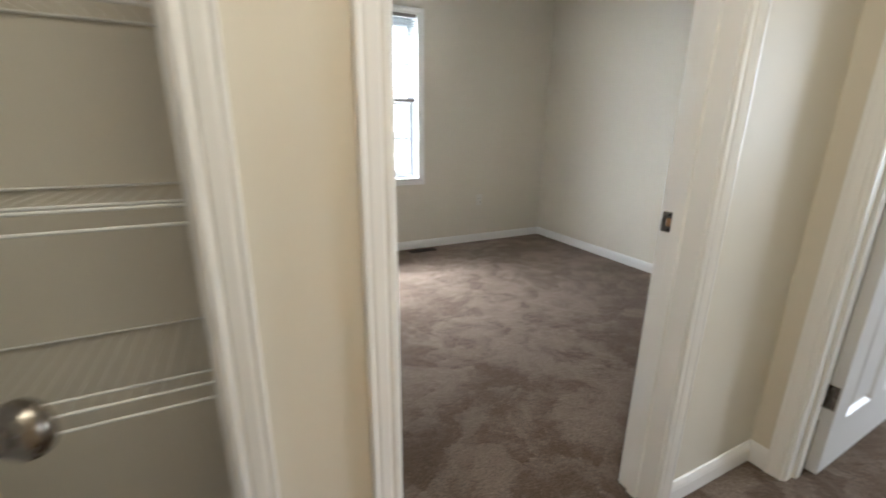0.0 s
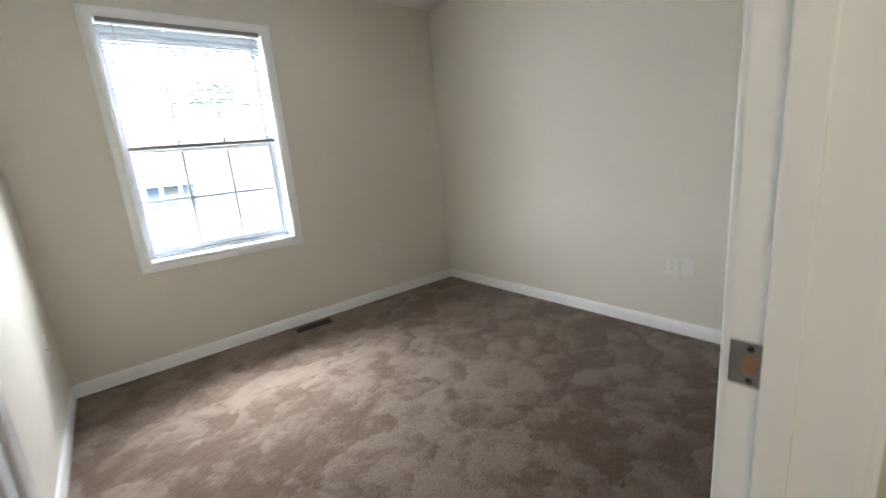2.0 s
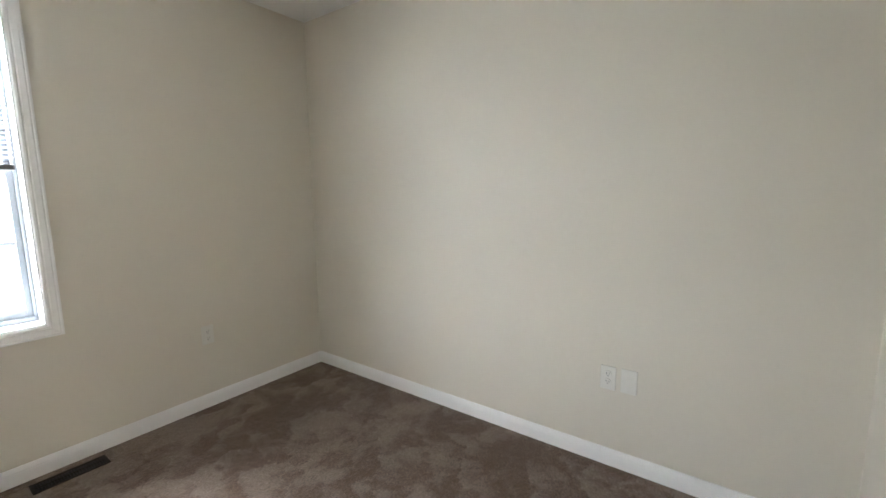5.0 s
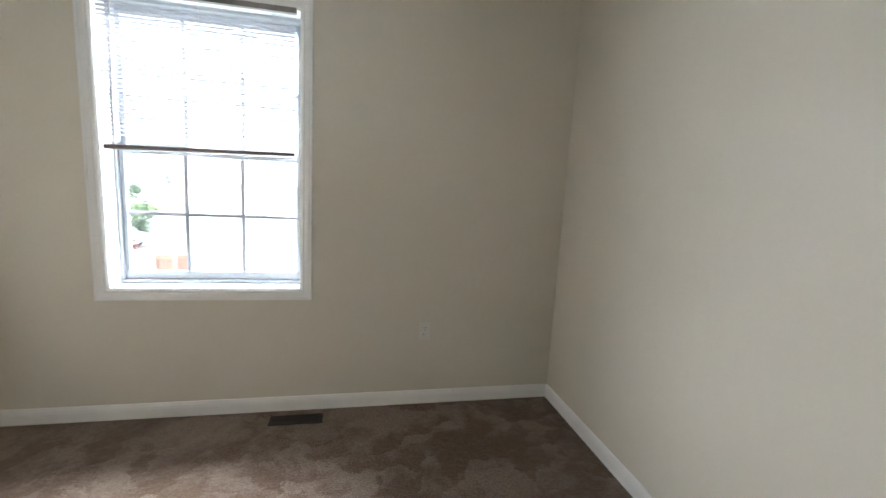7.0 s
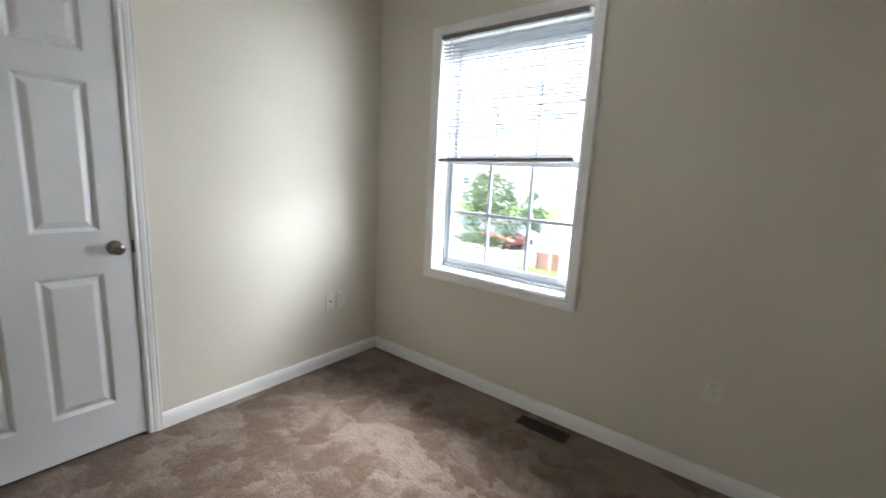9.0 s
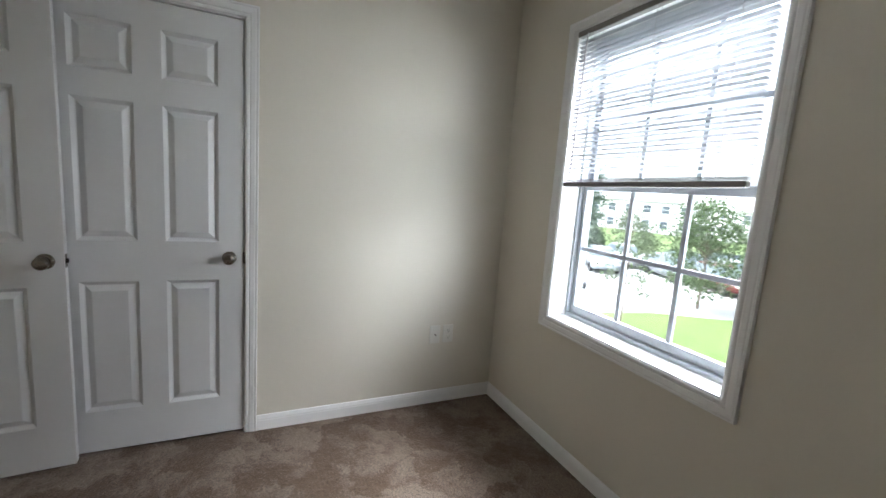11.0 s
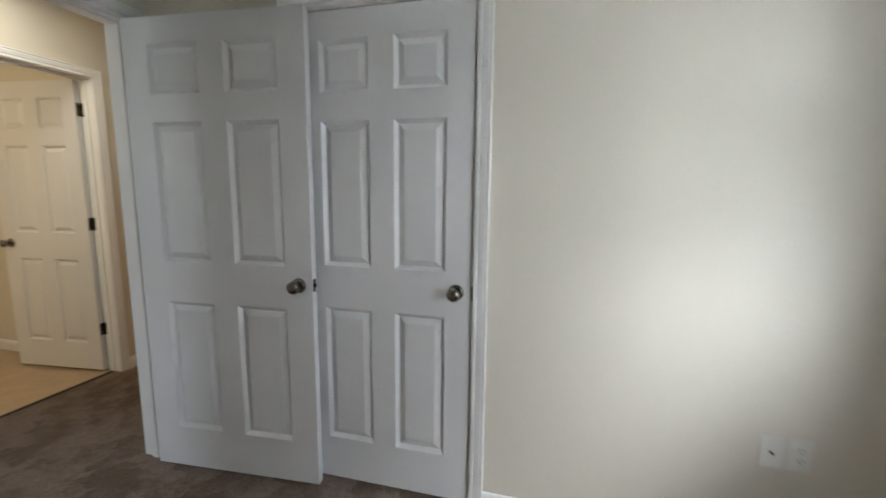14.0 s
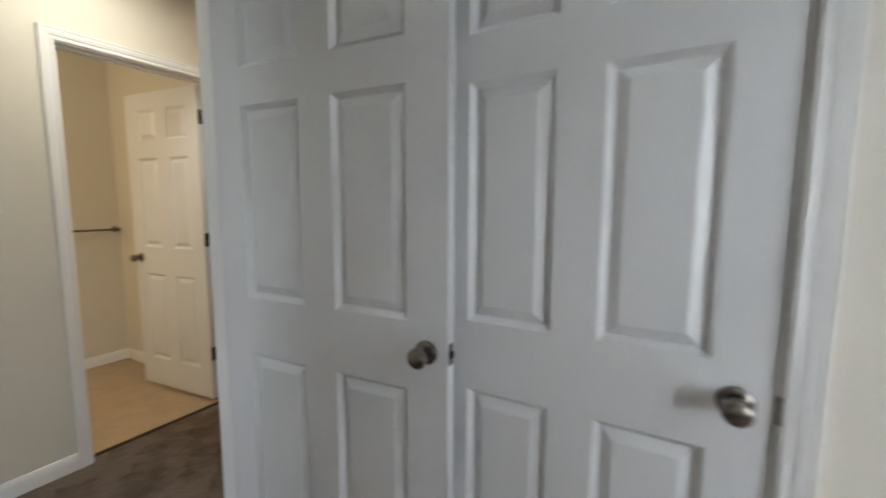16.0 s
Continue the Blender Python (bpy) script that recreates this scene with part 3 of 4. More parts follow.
part("casing", sweep(bmesh.new(), (wx0, 0, wz1), (wx1, 0, wz1), (0, 0, 1), (0, -1, 0), CASING, 1, 1), TRIM, window)
part("casing", sweep(bmesh.new(), (wx1, 0, wz0), (wx0, 0, wz0), (0, 0, -1), (0, -1, 0), CASING, 1, 1), TRIM, window)
# extension jambs line the opening
part("lining", box(wx0, wx0 + 0.006, -0.004, 0.108, wz0, wz1), TRIM, window)
part("lining", box(wx1 - 0.006, wx1, -0.004, 0.108, wz0, wz1), TRIM, window)
part("lining", box(wx0, wx1, -0.004, 0.108, wz1 - 0.006, wz1), TRIM, window)
part("window_sill", box(wx0, wx1, -0.004, 0.108, wz0, wz0 + 0.006), TRIM, window)
fx0, fx1, fz0, fz1 = wx0 + 0.006, wx1 - 0.006, wz0 + 0.006, wz1 - 0.006


def ring(x0, x1, y0, y1, z0, z1, l, r, b, t, bevel=0.003):
    """A flat frame of four bars."""
    bm = bmesh.new()
    bx(bm, x0, x0 + l, y0, y1, z0, z1, bevel), bx(bm, x1 - r, x1, y0, y1, z0, z1, bevel)
    bx(bm, x0 + l, x1 - r, y0, y1, z0, z0 + b, bevel), bx(bm, x0 + l, x1 - r, y0, y1, z1 - t, z1, bevel)
    return bm


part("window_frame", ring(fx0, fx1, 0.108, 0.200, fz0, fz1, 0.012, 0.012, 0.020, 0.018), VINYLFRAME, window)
mid = 1.415
for sash, y0, y1, z0, z1 in (("lower_sash", 0.130, 0.160, fz0 + 0.020, mid + 0.017), ("upper_sash", 0.164, 0.194, mid - 0.017, fz1 - 0.018)):
    sx0, sx1 = fx0 + 0.012, fx1 - 0.012
    bars = (0.024, 0.024, 0.042 if sash == "lower_sash" else 0.034, 0.034 if sash == "lower_sash" else 0.042)
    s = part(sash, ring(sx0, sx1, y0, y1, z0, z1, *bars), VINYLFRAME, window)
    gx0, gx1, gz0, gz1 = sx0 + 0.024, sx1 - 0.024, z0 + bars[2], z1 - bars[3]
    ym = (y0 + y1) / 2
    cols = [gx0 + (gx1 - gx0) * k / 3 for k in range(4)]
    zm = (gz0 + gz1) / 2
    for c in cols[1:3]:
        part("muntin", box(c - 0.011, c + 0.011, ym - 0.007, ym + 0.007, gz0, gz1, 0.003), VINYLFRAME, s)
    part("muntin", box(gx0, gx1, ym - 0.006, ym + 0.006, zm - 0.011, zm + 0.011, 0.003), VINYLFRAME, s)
    for k in range(3):
        for a, b in ((gz0, zm), (zm, gz1)):
            p = part("pane", box(cols[k] + 0.011 * (k > 0), cols[k + 1] - 0.011 * (k < 2), ym - 0.0015, ym + 0.0015, a, b), GLASS, s)
            p.visible_shadow = False
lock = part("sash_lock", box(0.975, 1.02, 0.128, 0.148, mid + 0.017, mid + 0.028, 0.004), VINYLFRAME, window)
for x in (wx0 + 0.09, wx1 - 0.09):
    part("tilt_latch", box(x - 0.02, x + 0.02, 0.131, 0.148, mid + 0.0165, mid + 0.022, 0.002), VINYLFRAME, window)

blind = thing("window_blind", pose(0, 0, 0), "white mini blind lowered half way, with open slats and taupe rails", "blind")
b0, b1 = 0.548, 1.436
part("headrail", box(b0, b1, -0.022, 0.010, 2.122, 2.148, 0.003), RAIL, blind, "taupe metal headrail")
bw = (b1 - b0) / 2 - 0.008
# the rail and the slats gathered on it hang a little lower at one end
hang = pose((b0 + b1) / 2, 0, 1.426, 0, -1.1, 0)
part("bottom_rail", box(-bw, bw, -0.021, 0.007, -0.0125, 0.0105, 0.005), RAIL, blind, "taupe bottom rail with gathered slats").matrix_basis = hang
for z in (0.0135, 0.018, 0.0225):
    part("slat", box(-bw, bw, -0.020, 0.006, z, z + 0.0012), RAIL, blind).matrix_basis = hang
bm = bmesh.new()
cross = [(-0.0125, -0.0022), (-0.007, -0.0004), (0.0, 0.0004), (0.007, -0.0004), (0.0125, -0.0022)]
for x in (b0 + 0.006, b1 - 0.006):
    for dy, dz in cross:
        bm.verts.new((x, dy, dz))
bm.verts.ensure_lookup_table()
for k in range(4):
    bm.faces.new((bm.verts[k], bm.verts[k + 1], bm.verts[k + 6], bm.verts[k + 5]))
bmesh.ops.solidify(bm, geom=list(bm.faces), thickness=0.0005)
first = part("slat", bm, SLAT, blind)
nslats = 31
for k in range(nslats):
    m = pose(0, -0.0065, 1.478 + k * 0.0206, -14 + random.uniform(-2, 2), random.uniform(-0.08, 0.08), 0)
    if k == 0:
        first.matrix_basis = m
    else:
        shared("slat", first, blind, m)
for x in (b0 + 0.11, (b0 + b1) / 2, b1 - 0.11):
    bm = bmesh.new()
    rod(bm, (x, -0.0195, 1.445), (x, -0.0195, 2.13), 0.0009, 6)
    rod(bm, (x, 0.0060, 1.445), (x, 0.0060, 2.13), 0.0009, 6)
    part("ladder_cord", bm, CORD, blind)
part("tilt_wand", rod(bmesh.new(), (b0 + 0.075, -0.027, 2.125), (b0 + 0.062, -0.030, 1.470), 0.0035, 8), CORD, blind, "clear grey tilt wand")


# ---- plates on the walls ----
def wall_plate(name, m, kind_of, label):
    """A cover plate that faces along -y of m."""
    top = thing(name, m, label, name.replace("_", " "))
    bm = bmesh.new()
    bx(bm, -0.035, 0.035, -0.006, 0.0, -0.0575, 0.0575, 0.0025)
    part("cover_plate", bm, PLATE, top)
    if kind_of == "duplex":
        for z in (0.0195, -0.0195):
            bm = bmesh.new()
            lathe(bm, [(0.0, 0.0), (0.0168, 0.0), (0.0168, 0.002), (0.0155, 0.0026), (0.0, 0.0026)], Matrix.Translation((0, -0.006, z)) @ Euler((radians(90), 0, 0)).to_matrix().to_4x4(), 20)
            socket = part("socket", bm, PLATE, top)
            bm = bmesh.new()
            bx(bm, -0.0075, -0.0055, -0.0089, -0.008, z - 0.001, z + 0.008), bx(bm, 0.0055, 0.0075, -0.0089, -0.008, z + 0.000, z + 0.007)
            lathe(bm, [(0.0, 0.0), (0.0026, 0.0), (0.0026, 0.0008), (0, 0.0008)], Matrix.Translation((0, -0.0081, z - 0.0075)) @ Euler((radians(90), 0, 0)).to_matrix().to_4x4(), 10)
            part("slots", bm, DARK, socket)
        zs = (0.0,)
    elif kind_of == "coax":
        bm = bmesh.new()
        rod(bm, (0, -0.006, 0), (0, -0.014, 0), 0.0048, 12)
        part("jack", bm, NICKEL, top)
        zs = (0.042, -0.042)
    elif kind_of == "switch":
        bm = bmesh.new()
        bx(bm, -0.005, 0.005, -0.020, -0.006, 0.001, 0.011, 0.002)
        part("toggle", bm, PLATE, top)
        zs = (0.030, -0.030)
    else:
        zs = (0.030, -0.030)
    for z in zs:
        part("screw", lathe(bmesh.new(), [(0.003, 0.0), (0.0028, 0.0008), (0.0, 0.001)], Matrix.Translation((0, -0.006, z)) @ Euler((radians(90), 0, 0)).to_matrix().to_4x4(), 10), PLATE, top)
    return top


wall_plate("cable_plate", pose(0, -0.424, 0.451, 0, 0, 90), "coax", "white cable jack plate low on the cream wall")
wall_plate("outlet", pose(0, -0.335, 0.451, 0, 0, 90), "duplex", "white duplex outlet beside the cable plate")
wall_plate("outlet", pose(NOUT[0], 0, NOUT[1]), "duplex", "white duplex outlet under and beside the window")
wall_plate("outlet", pose(XE, -2.150, 0.437, 0, 0, -90), "duplex", "white duplex outlet on the long cream wall")
wall_plate("blank_plate", pose(XE, -2.242, 0.439, 0, 0, -90), "blank", "blank white cover plate beside the outlet")
wall_plate("outlet", pose(SOUT[0], YS, SOUT[1], 0, 0, 180), "duplex", "white duplex outlet near the room corner")
wall_plate("light_switch", pose(SWITCH[0], YS, SWITCH[1], 0, 0, 180), "switch", "white toggle light switch beside the door")

# floor register
reg = thing("floor_register", pose(1.450, -0.115, 0), "dark brown metal floor register in the carpet", "floor vent")
part("duct", box(-0.128, 0.128, -0.038, 0.038, -0.012, 0.001, 0.001), DARK, reg)
bm = bmesh.new()
bx(bm, -0.140, -0.124, -0.046, 0.046, 0.0, 0.006, 0.002), bx(bm, 0.124, 0.140, -0.046, 0.046, 0.0, 0.006, 0.002)
bx(bm, -0.124, 0.124, -0.046, -0.034, 0.0, 0.006, 0.002), bx(bm, -0.124, 0.124, 0.034, 0.046, 0.0, 0.006, 0.002)
bx(bm, -0.124, 0.124, -0.003, 0.003, 0.0, 0.006, 0.001)
part("rim", bm, BROWNMETAL, reg)
louvre = None
for k in range(22):
    x = -0.116 + k * 0.01105
    if louvre is None:
        louvre = part("louvre", box(-0.0014, 0.0014, -0.034, 0.034, 0.0012, 0.0052), BROWNMETAL, reg)
        louvre.matrix_basis = pose(x, 0, 0)
    else:
        shared("louvre", louvre, reg, pose(x, 0, 0))

# bathroom towel bar
bar = thing("towel_bar", pose(-0.650, -5.725, 1.105), "dark nickel towel bar on the bathroom wall", "towel bar")
part("bar", rod(bmesh.new(), (0, 0.062, 0), (0.61, 0.062, 0), 0.008, 14), NICKEL, bar, "", True)
for x in (0.0, 0.61):
    bm = bmesh.new()
    lathe(bm, [(0, 0), (0.025, 0.0), (0.025, 0.006), (0.016, 0.012), (0.011, 0.02), (0.011, 0.045), (0.015, 0.052), (0.015, 0.072), (0.010, 0.078), (0, 0.079)], Matrix.Translation((x, 0, 0)) @ Euler((radians(-90), 0, 0)).to_matrix().to_4x4(), 20)
    part("bracket", bm, NICKEL, bar, "", True)


# linen closet: ventilated wire shelves
def wire_shelf(z):
    s = thing("wire_shelf", pose(-0.40, YS, z), "white coated wire shelf in the linen closet", "shelf", "linen closet shelves")
    a, b, d = -0.29, 0.28, 0.308
    for y, dz in ((0.0, 0.0), (0.0, -0.030), (0.045, 0.0), (d, 0.0)):
        part("rail", rod(bmesh.new(), (a, y, dz), (b, y, dz), 0.0032, 8), WIRE, s)
    bm = bmesh.new()
    k = 0
    while a + 0.006 + k * 0.0254 < b:
        x = a + 0.006 + k * 0.0254
        rod(bm, (x, 0.0, 0.003), (x, d, 0.003), 0.0004, 4)
        k += 1
    tagged(part("wire_grid", bm, WIRE, s), kind="stuff")
    return s


for z in (0.740, 1.064, 1.376, 1.69):
    wire_shelf(z)

# ---- outdoors ----
GZ = -2.9


def ground_height(x, y):
    d = max(0.0, math.hypot(x, y) - 30.0)
    return GZ - 0.55 - min(d * 0.045, 3.0)


bm = bmesh.new()
for r in FOOT + ((-0.80, 1.465, -5.84, -4.2725),):
    bx(bm, r[0] + 0.02, r[1] - 0.02, r[2] + 0.02, r[3] - 0.02, GZ - 0.6, -0.15)
tagged(part("wall_lower_storey", bm, SIDING), "white sided lower storey under the rooms", "wall", kind="structure")
bm = bmesh.new()
radii = [0.02, 6, 12, 18, 25, 32, 40, 55, 75, 110, 180, 350, 800, 2000]
rings = []
for r in radii:
    rings.append([bm.verts.new((r * math.cos(2 * math.pi * k / 48), r * math.sin(2 * math.pi * k / 48), ground_height(r, 0))) for k in range(48)])
for a, b in zip(rings, rings[1:]):
    for k in range(48):
        bm.faces.new((a[k], a[(k + 1) % 48], b[(k + 1) % 48], b[k]))
tagged(part("ground", bm, FARGRASS), "grassy ground running to the horizon", "ground", kind="structure")


def slab(name, outline, top, thick, material, label, category):
    bm = bmesh.new()
    f = bm.faces.new([bm.verts.new((x, y, top)) for x, y in outline])
    got = bmesh.ops.extrude_face_region(bm, geom=[f])
    bmesh.ops.translate(bm, verts=[g for g in got["geom"] if isinstance(g, bmesh.types.BMVert)], vec=(0, 0, -thick))
    return tagged(part(name, bm, material), label, category, kind="structure")


slab("road", [(-60, -10), (-6, -10), (-6, 5), (6, 5), (6, 13), (-3.4, 21), (-4, 45), (-24, 45), (-26, 32), (-60, 24)], GZ - 0.12, 0.9, ASPHALT, "pale worn asphalt parking court and road", "road")
slab("lawn", [(-9.25, 8.55), (-8.6, 8.2), (-5.3, 9.05), (-1.0, 10.1), (3.5, 10.6), (3.5, 12.2), (-4.6, 18.3), (-6.5, 16.6), (-8.7, 13.0), (-9.4, 9.6)], GZ, 0.6, GRASS, "bright mown lawn between pavement and road", "lawn")
slab("pavement", [(-14.0, 6.7), (-8.9, 6.9), (-5.0, 7.6), (3.5, 9.0), (3.5, 10.57), (-1.0, 10.07), (-5.3, 9.02), (-8.6, 8.17), (-9.3, 8.50), (-14.0, 8.3)], GZ - 0.004, 0.6, CONCRETE, "pale concrete pavement", "pavement")
slab("lawn_far", [(-40, 17.5), (-21, 13.5), (-15.2, 11.9), (-14.2, 12.6), (-15.4, 13.4), (-22, 16.5), (-40, 22)], GZ - 0.02, 0.5, GRASS, "strip of mown grass beyond the road", "lawn")
slab("lawn_bank", [(-70, 26), (-26, 27.5), (-21, 33), (-16, 47), (-20, 60), (-70, 45)], GZ - 0.02, 2.5, GRASS, "grass bank beyond the parked cars", "lawn")
bm = bmesh.new()
lathe(bm, [(0, 0.05), (0.35, 0.045), (0.55, 0.02), (0.62, -0.02)], Matrix.Translation((-6.7, 8.95, GZ)), 24)
tagged(part("mulch_bed", bm, MULCH), "ring of reddish mulch round a sapling", "mulch bed")


def limb(bm, a, b, r0, r1, steps=7):
    rod(bm, a, b, r0, steps, r1)


def tree(name, x, y, z0, height, radius, low, leaves, size, material, label, conical=0.0, seed=1, clumps=40, trunk=0.05):
    """A tapered trunk, limbs, and a crown of loose leaf clumps between low and height."""
    rng = random.Random(seed)
    top = thing(name, pose(x, y, z0), label, "tree")
    bm = bmesh.new()
    pts = [Vector((0, 0, -0.05))]
    n = 5
    for k in range(1, n + 1):
        pts.append(Vector((rng.uniform(-0.03, 0.03) * height * 0.3, rng.uniform(-0.03, 0.03) * height * 0.3, height * 0.92 * k / n)))
    for k in range(n):
        limb(bm, pts[k], pts[k + 1], trunk * (1 - k / (n + 0.6)), trunk * (1 - (k + 1) / (n + 0.6)))
    centres = []
    for k in range(clumps):
        h = low + (height - low) * rng.random() ** (1.25 if conical else 0.9)
        f = (h - low) / (height - low)
        reach = radius * ((1 - f) ** 0.8 * conical + (1 - conical) * math.sqrt(max(0.02, 1 - (2 * f - 0.85) ** 2 / 1.4)))
        a, rr = rng.uniform(0, 6.283), reach * rng.uniform(0.25, 1.0) ** 0.6
        c = Vector((rr * math.cos(a), rr * math.sin(a), h + rng.uniform(-0.1, 0.1)))
        centres.append((c, reach))
        if k % 3 == 0:
            s = min(height * 0.85, max(low * 0.7, c.z - rr * 0.7))
            limb(bm, (0, 0, s), c, trunk * 0.32, trunk * 0.08, 5)
    part("trunk", bm, BARK, top)
    bm = bmesh.new()
    spread = radius * (0.30 if not conical else 0.26)
    for c, reach in centres:
        for k in range(leaves // clumps):
            p = c + Vector((rng.gauss(0, spread * 0.6), rng.gauss(0, spread * 0.6), rng.gauss(0, spread * 0.5)))
            d = Euler((rng.uniform(-1.2, 1.2), rng.uniform(-1.2, 1.2), rng.uniform(0, 6.28))).to_matrix()
            s = size * rng.uniform(0.6, 1.3)
            q = [bm.verts.new(p + d @ Vector(o)) for o in ((-s * 0.5, 0, 0), (0, -s * 0.28, 0.06 * s), (s * 0.5, 0, 0), (0, s * 0.28, 0.06 * s))]
            bm.faces.new(q)
    tagged(part("crown", bm, material, top), kind="stuff")
    return top


tree("sapling", -6.7, 8.95, GZ, 3.25, 0.75, 1.1, 420, 0.13, PALELEAF, "thin sapling with sparse pale leaves in mulch", seed=3, clumps=26, trunk=0.035)
tree("young_tree", -8.86, 15.9, GZ, 4.3, 1.55, 0.95, 5600, 0.16, LEAF, "leafy young green tree on the lawn", seed=5, clumps=70, trunk=0.06)
tree("conifer", -24.7, 24.1, GZ - 0.2, 7.0, 2.0, 0.5, 6500, 0.26, NEEDLE, "tall dark green conifer beside the road", conical=0.75, seed=7, clumps=110, trunk=0.14)
tree("broad_tree", -28.6, 23.0, GZ - 0.2, 3.0, 1.9, 0.4, 4200, 0.24, LEAF, "rounded green tree beside the conifer", seed=8, clumps=60, trunk=0.12)
tree("broad_tree", -32.0, 24.0, GZ - 0.2, 2.5, 2.0, 0.3, 3200, 0.24, LEAF, "low rounded green tree beyond the road", seed=9, clumps=50, trunk=0.12)
tree("pale_tree", -21.0, 25.5, GZ - 0.2, 3.6, 1.9, 0.5, 2400, 0.22, PALELEAF, "pale green tree beside the conifer", seed=11, clumps=40, trunk=0.1)
tree("blue_spruce", -13.0, 29.0, GZ - 0.3, 3.6, 1.4, 0.4, 2600, 0.2, NEEDLE, "small bluish evergreen beyond the fence", conical=0.6, seed=12, clumps=50, trunk=0.09)
tree("shade_tree", 8.5, 34.0, GZ - 0.5, 10.5, 5.5, 3.0, 6000, 0.4, LEAF, "tall green tree behind the neighbouring house", seed=13, clumps=90, trunk=0.25)
tree("shade_tree", 0.5, 36.0, GZ - 0.5, 9.0, 4.5, 3.0, 5000, 0.4, LEAF, "tall green tree behind the neighbouring house", seed=14, clumps=80, trunk=0.22)


def far_window(parent, x, z, w, h, shutter=None, y=0.0):
    """A sash window on a wall that faces -y."""
    bm = ring(x - w / 2, x + w / 2, y - 0.06, y + 0.02, z - h / 2, z + h / 2, 0.08, 0.08, 0.08, 0.08, 0)
    bx(bm, x - w / 2 + 0.08, x + w / 2 - 0.08, y - 0.05, y, z - 0.03, z + 0.03)
    f = part("window", bm, TRIM, parent)
    part("pane", box(x - w / 2 + 0.08, x + w / 2 - 0.08, y - 0.02, y + 0.01, z - h / 2 + 0.08, z + h / 2 - 0.08), DARKGLASS, f)
    if shutter is not None:
        for s in (-1, 1):
            bm = bmesh.new()
            bx(bm, x + s * (w / 2 + 0.22) - 0.17, x + s * (w / 2 + 0.22) + 0.17, y - 0.04, y, z - h / 2, z + h / 2)
            for k in range(8):
                zz = z - h / 2 + 0.1 + k * (h - 0.2) / 7
                bx(bm, x + s * (w / 2 + 0.22) - 0.13, x + s * (w / 2 + 0.22) + 0.13, y - 0.05, y - 0.03, zz - 0.03, zz + 0.03)
            part("shutter", bm, shutter, parent)


def gable_house(name, m, w, d, base, eave, ridge, material, label, windows, shutter=None, over=0.4, storey_w=(0.75, 1.05)):
    """A house with its long eave side facing -y at y = 0."""
    top = thing(name, m, label, "house")
    bm = bmesh.new()
    prof = [(0, base), (0, eave), (d / 2, ridge - 0.12), (d, eave), (d, base)]
    ends = [[bm.verts.new((x, yy, zz)) for yy, zz in prof] for x in (0, w)]
    for i in range(5):
        bm.faces.new((ends[0][i], ends[0][(i + 1) % 5], ends[1][(i + 1) % 5], ends[1][i]))
    bm.faces.new(ends[0]), bm.faces.new(ends[1])
    part("wall", bm, material, top)
    slope = (ridge - eave) / (d / 2)
    for s in (0, 1):
        ye, yr = (-over, d / 2) if s == 0 else (d + over, d / 2)
        ze = eave - slope * over
        bm = bmesh.new()
        pts = [(ye, ze), (yr, ridge), (yr, ridge + 0.14), (ye, ze + 0.14)]
        es = [[bm.verts.new((x, yy, zz)) for yy, zz in pts] for x in (-over, w + over)]
        for i in range(4):
            bm.faces.new((es[0][i], es[0][(i + 1) % 4], es[1][(i + 1) % 4], es[1][i]))
        bm.faces.new(es[0]), bm.faces.new(es[1])
        part("roof", bm, SHINGLE, top)
    bm = bmesh.new()
    ze = eave - slope * over
    bx(bm, -over, w + over, -over - 0.12, -over, ze - 0.10, ze + 0.10, 0.02)
    part("gutter", bm, TRIM, top)
    for x, z, ww, hh in windows:
        far_window(top, x, z, ww, hh, shutter)
    return top


NY = 14.0
neighbour = gable_house("neighbour_house", pose(-4.15, NY, 0), 16.0, 8.0, GZ - 0.6, 1.35, 4.1, SIDING, "white sided house with grey roof and blue shutters",
            [(4.87, 0.66, 0.62, 0.95), (6.46, 0.66, 0.62, 0.95), (4.87, -1.90, 0.62, 1.05), (13.2, 0.62, 0.75, 0.95), (13.2, -1.95, 0.75, 1.05)], BLUE, over=0.35)
part("storey_trim", box(5.9, 16.0, -0.05, 0.0, -0.31, -0.25), SHINGLE, neighbour, "thin grey band between the storeys")
az = radians(40)
ax, ay = 2.3 - 75 * math.sin(az), 75 * math.cos(az)
wins = [(x, z, 1.3, 1.35) for x in [1.8 + 2.7 * k for k in range(15)] for z in (-4.3, -1.85, 0.6)]
gable_house("apartment_building", pose(ax - 21 * math.cos(az), ay - 21 * math.sin(az), 0, 0, 0, 40), 42.0, 14.0, -6.6, 2.1, 4.3, CREAMSIDING, "long three-storey pale apartment building far off", wins, None)
gable_house("far_house", pose(-62, 46, 0, 0, 0, 52), 14.0, 9.0, -5.0, 2.2, 5.4, SIDING, "white house half hidden by trees", [(2.5, 0.8, 1.0, 1.3), (6.0, 0.8, 1.0, 1.3), (11.0, 0.8, 1.0, 1.3)], None)
gable_house("far_house", pose(-34, 58, 0, 0, 0, 30), 16.0, 9.0, -5.2, 1.6, 4.6, CREAMSIDING, "pale house far beyond the trees", [(2.5, 0.2, 1.0, 1.3), (6.0, 0.2, 1.0, 1.3), (11.0, 0.2, 1.0, 1.3)], None)


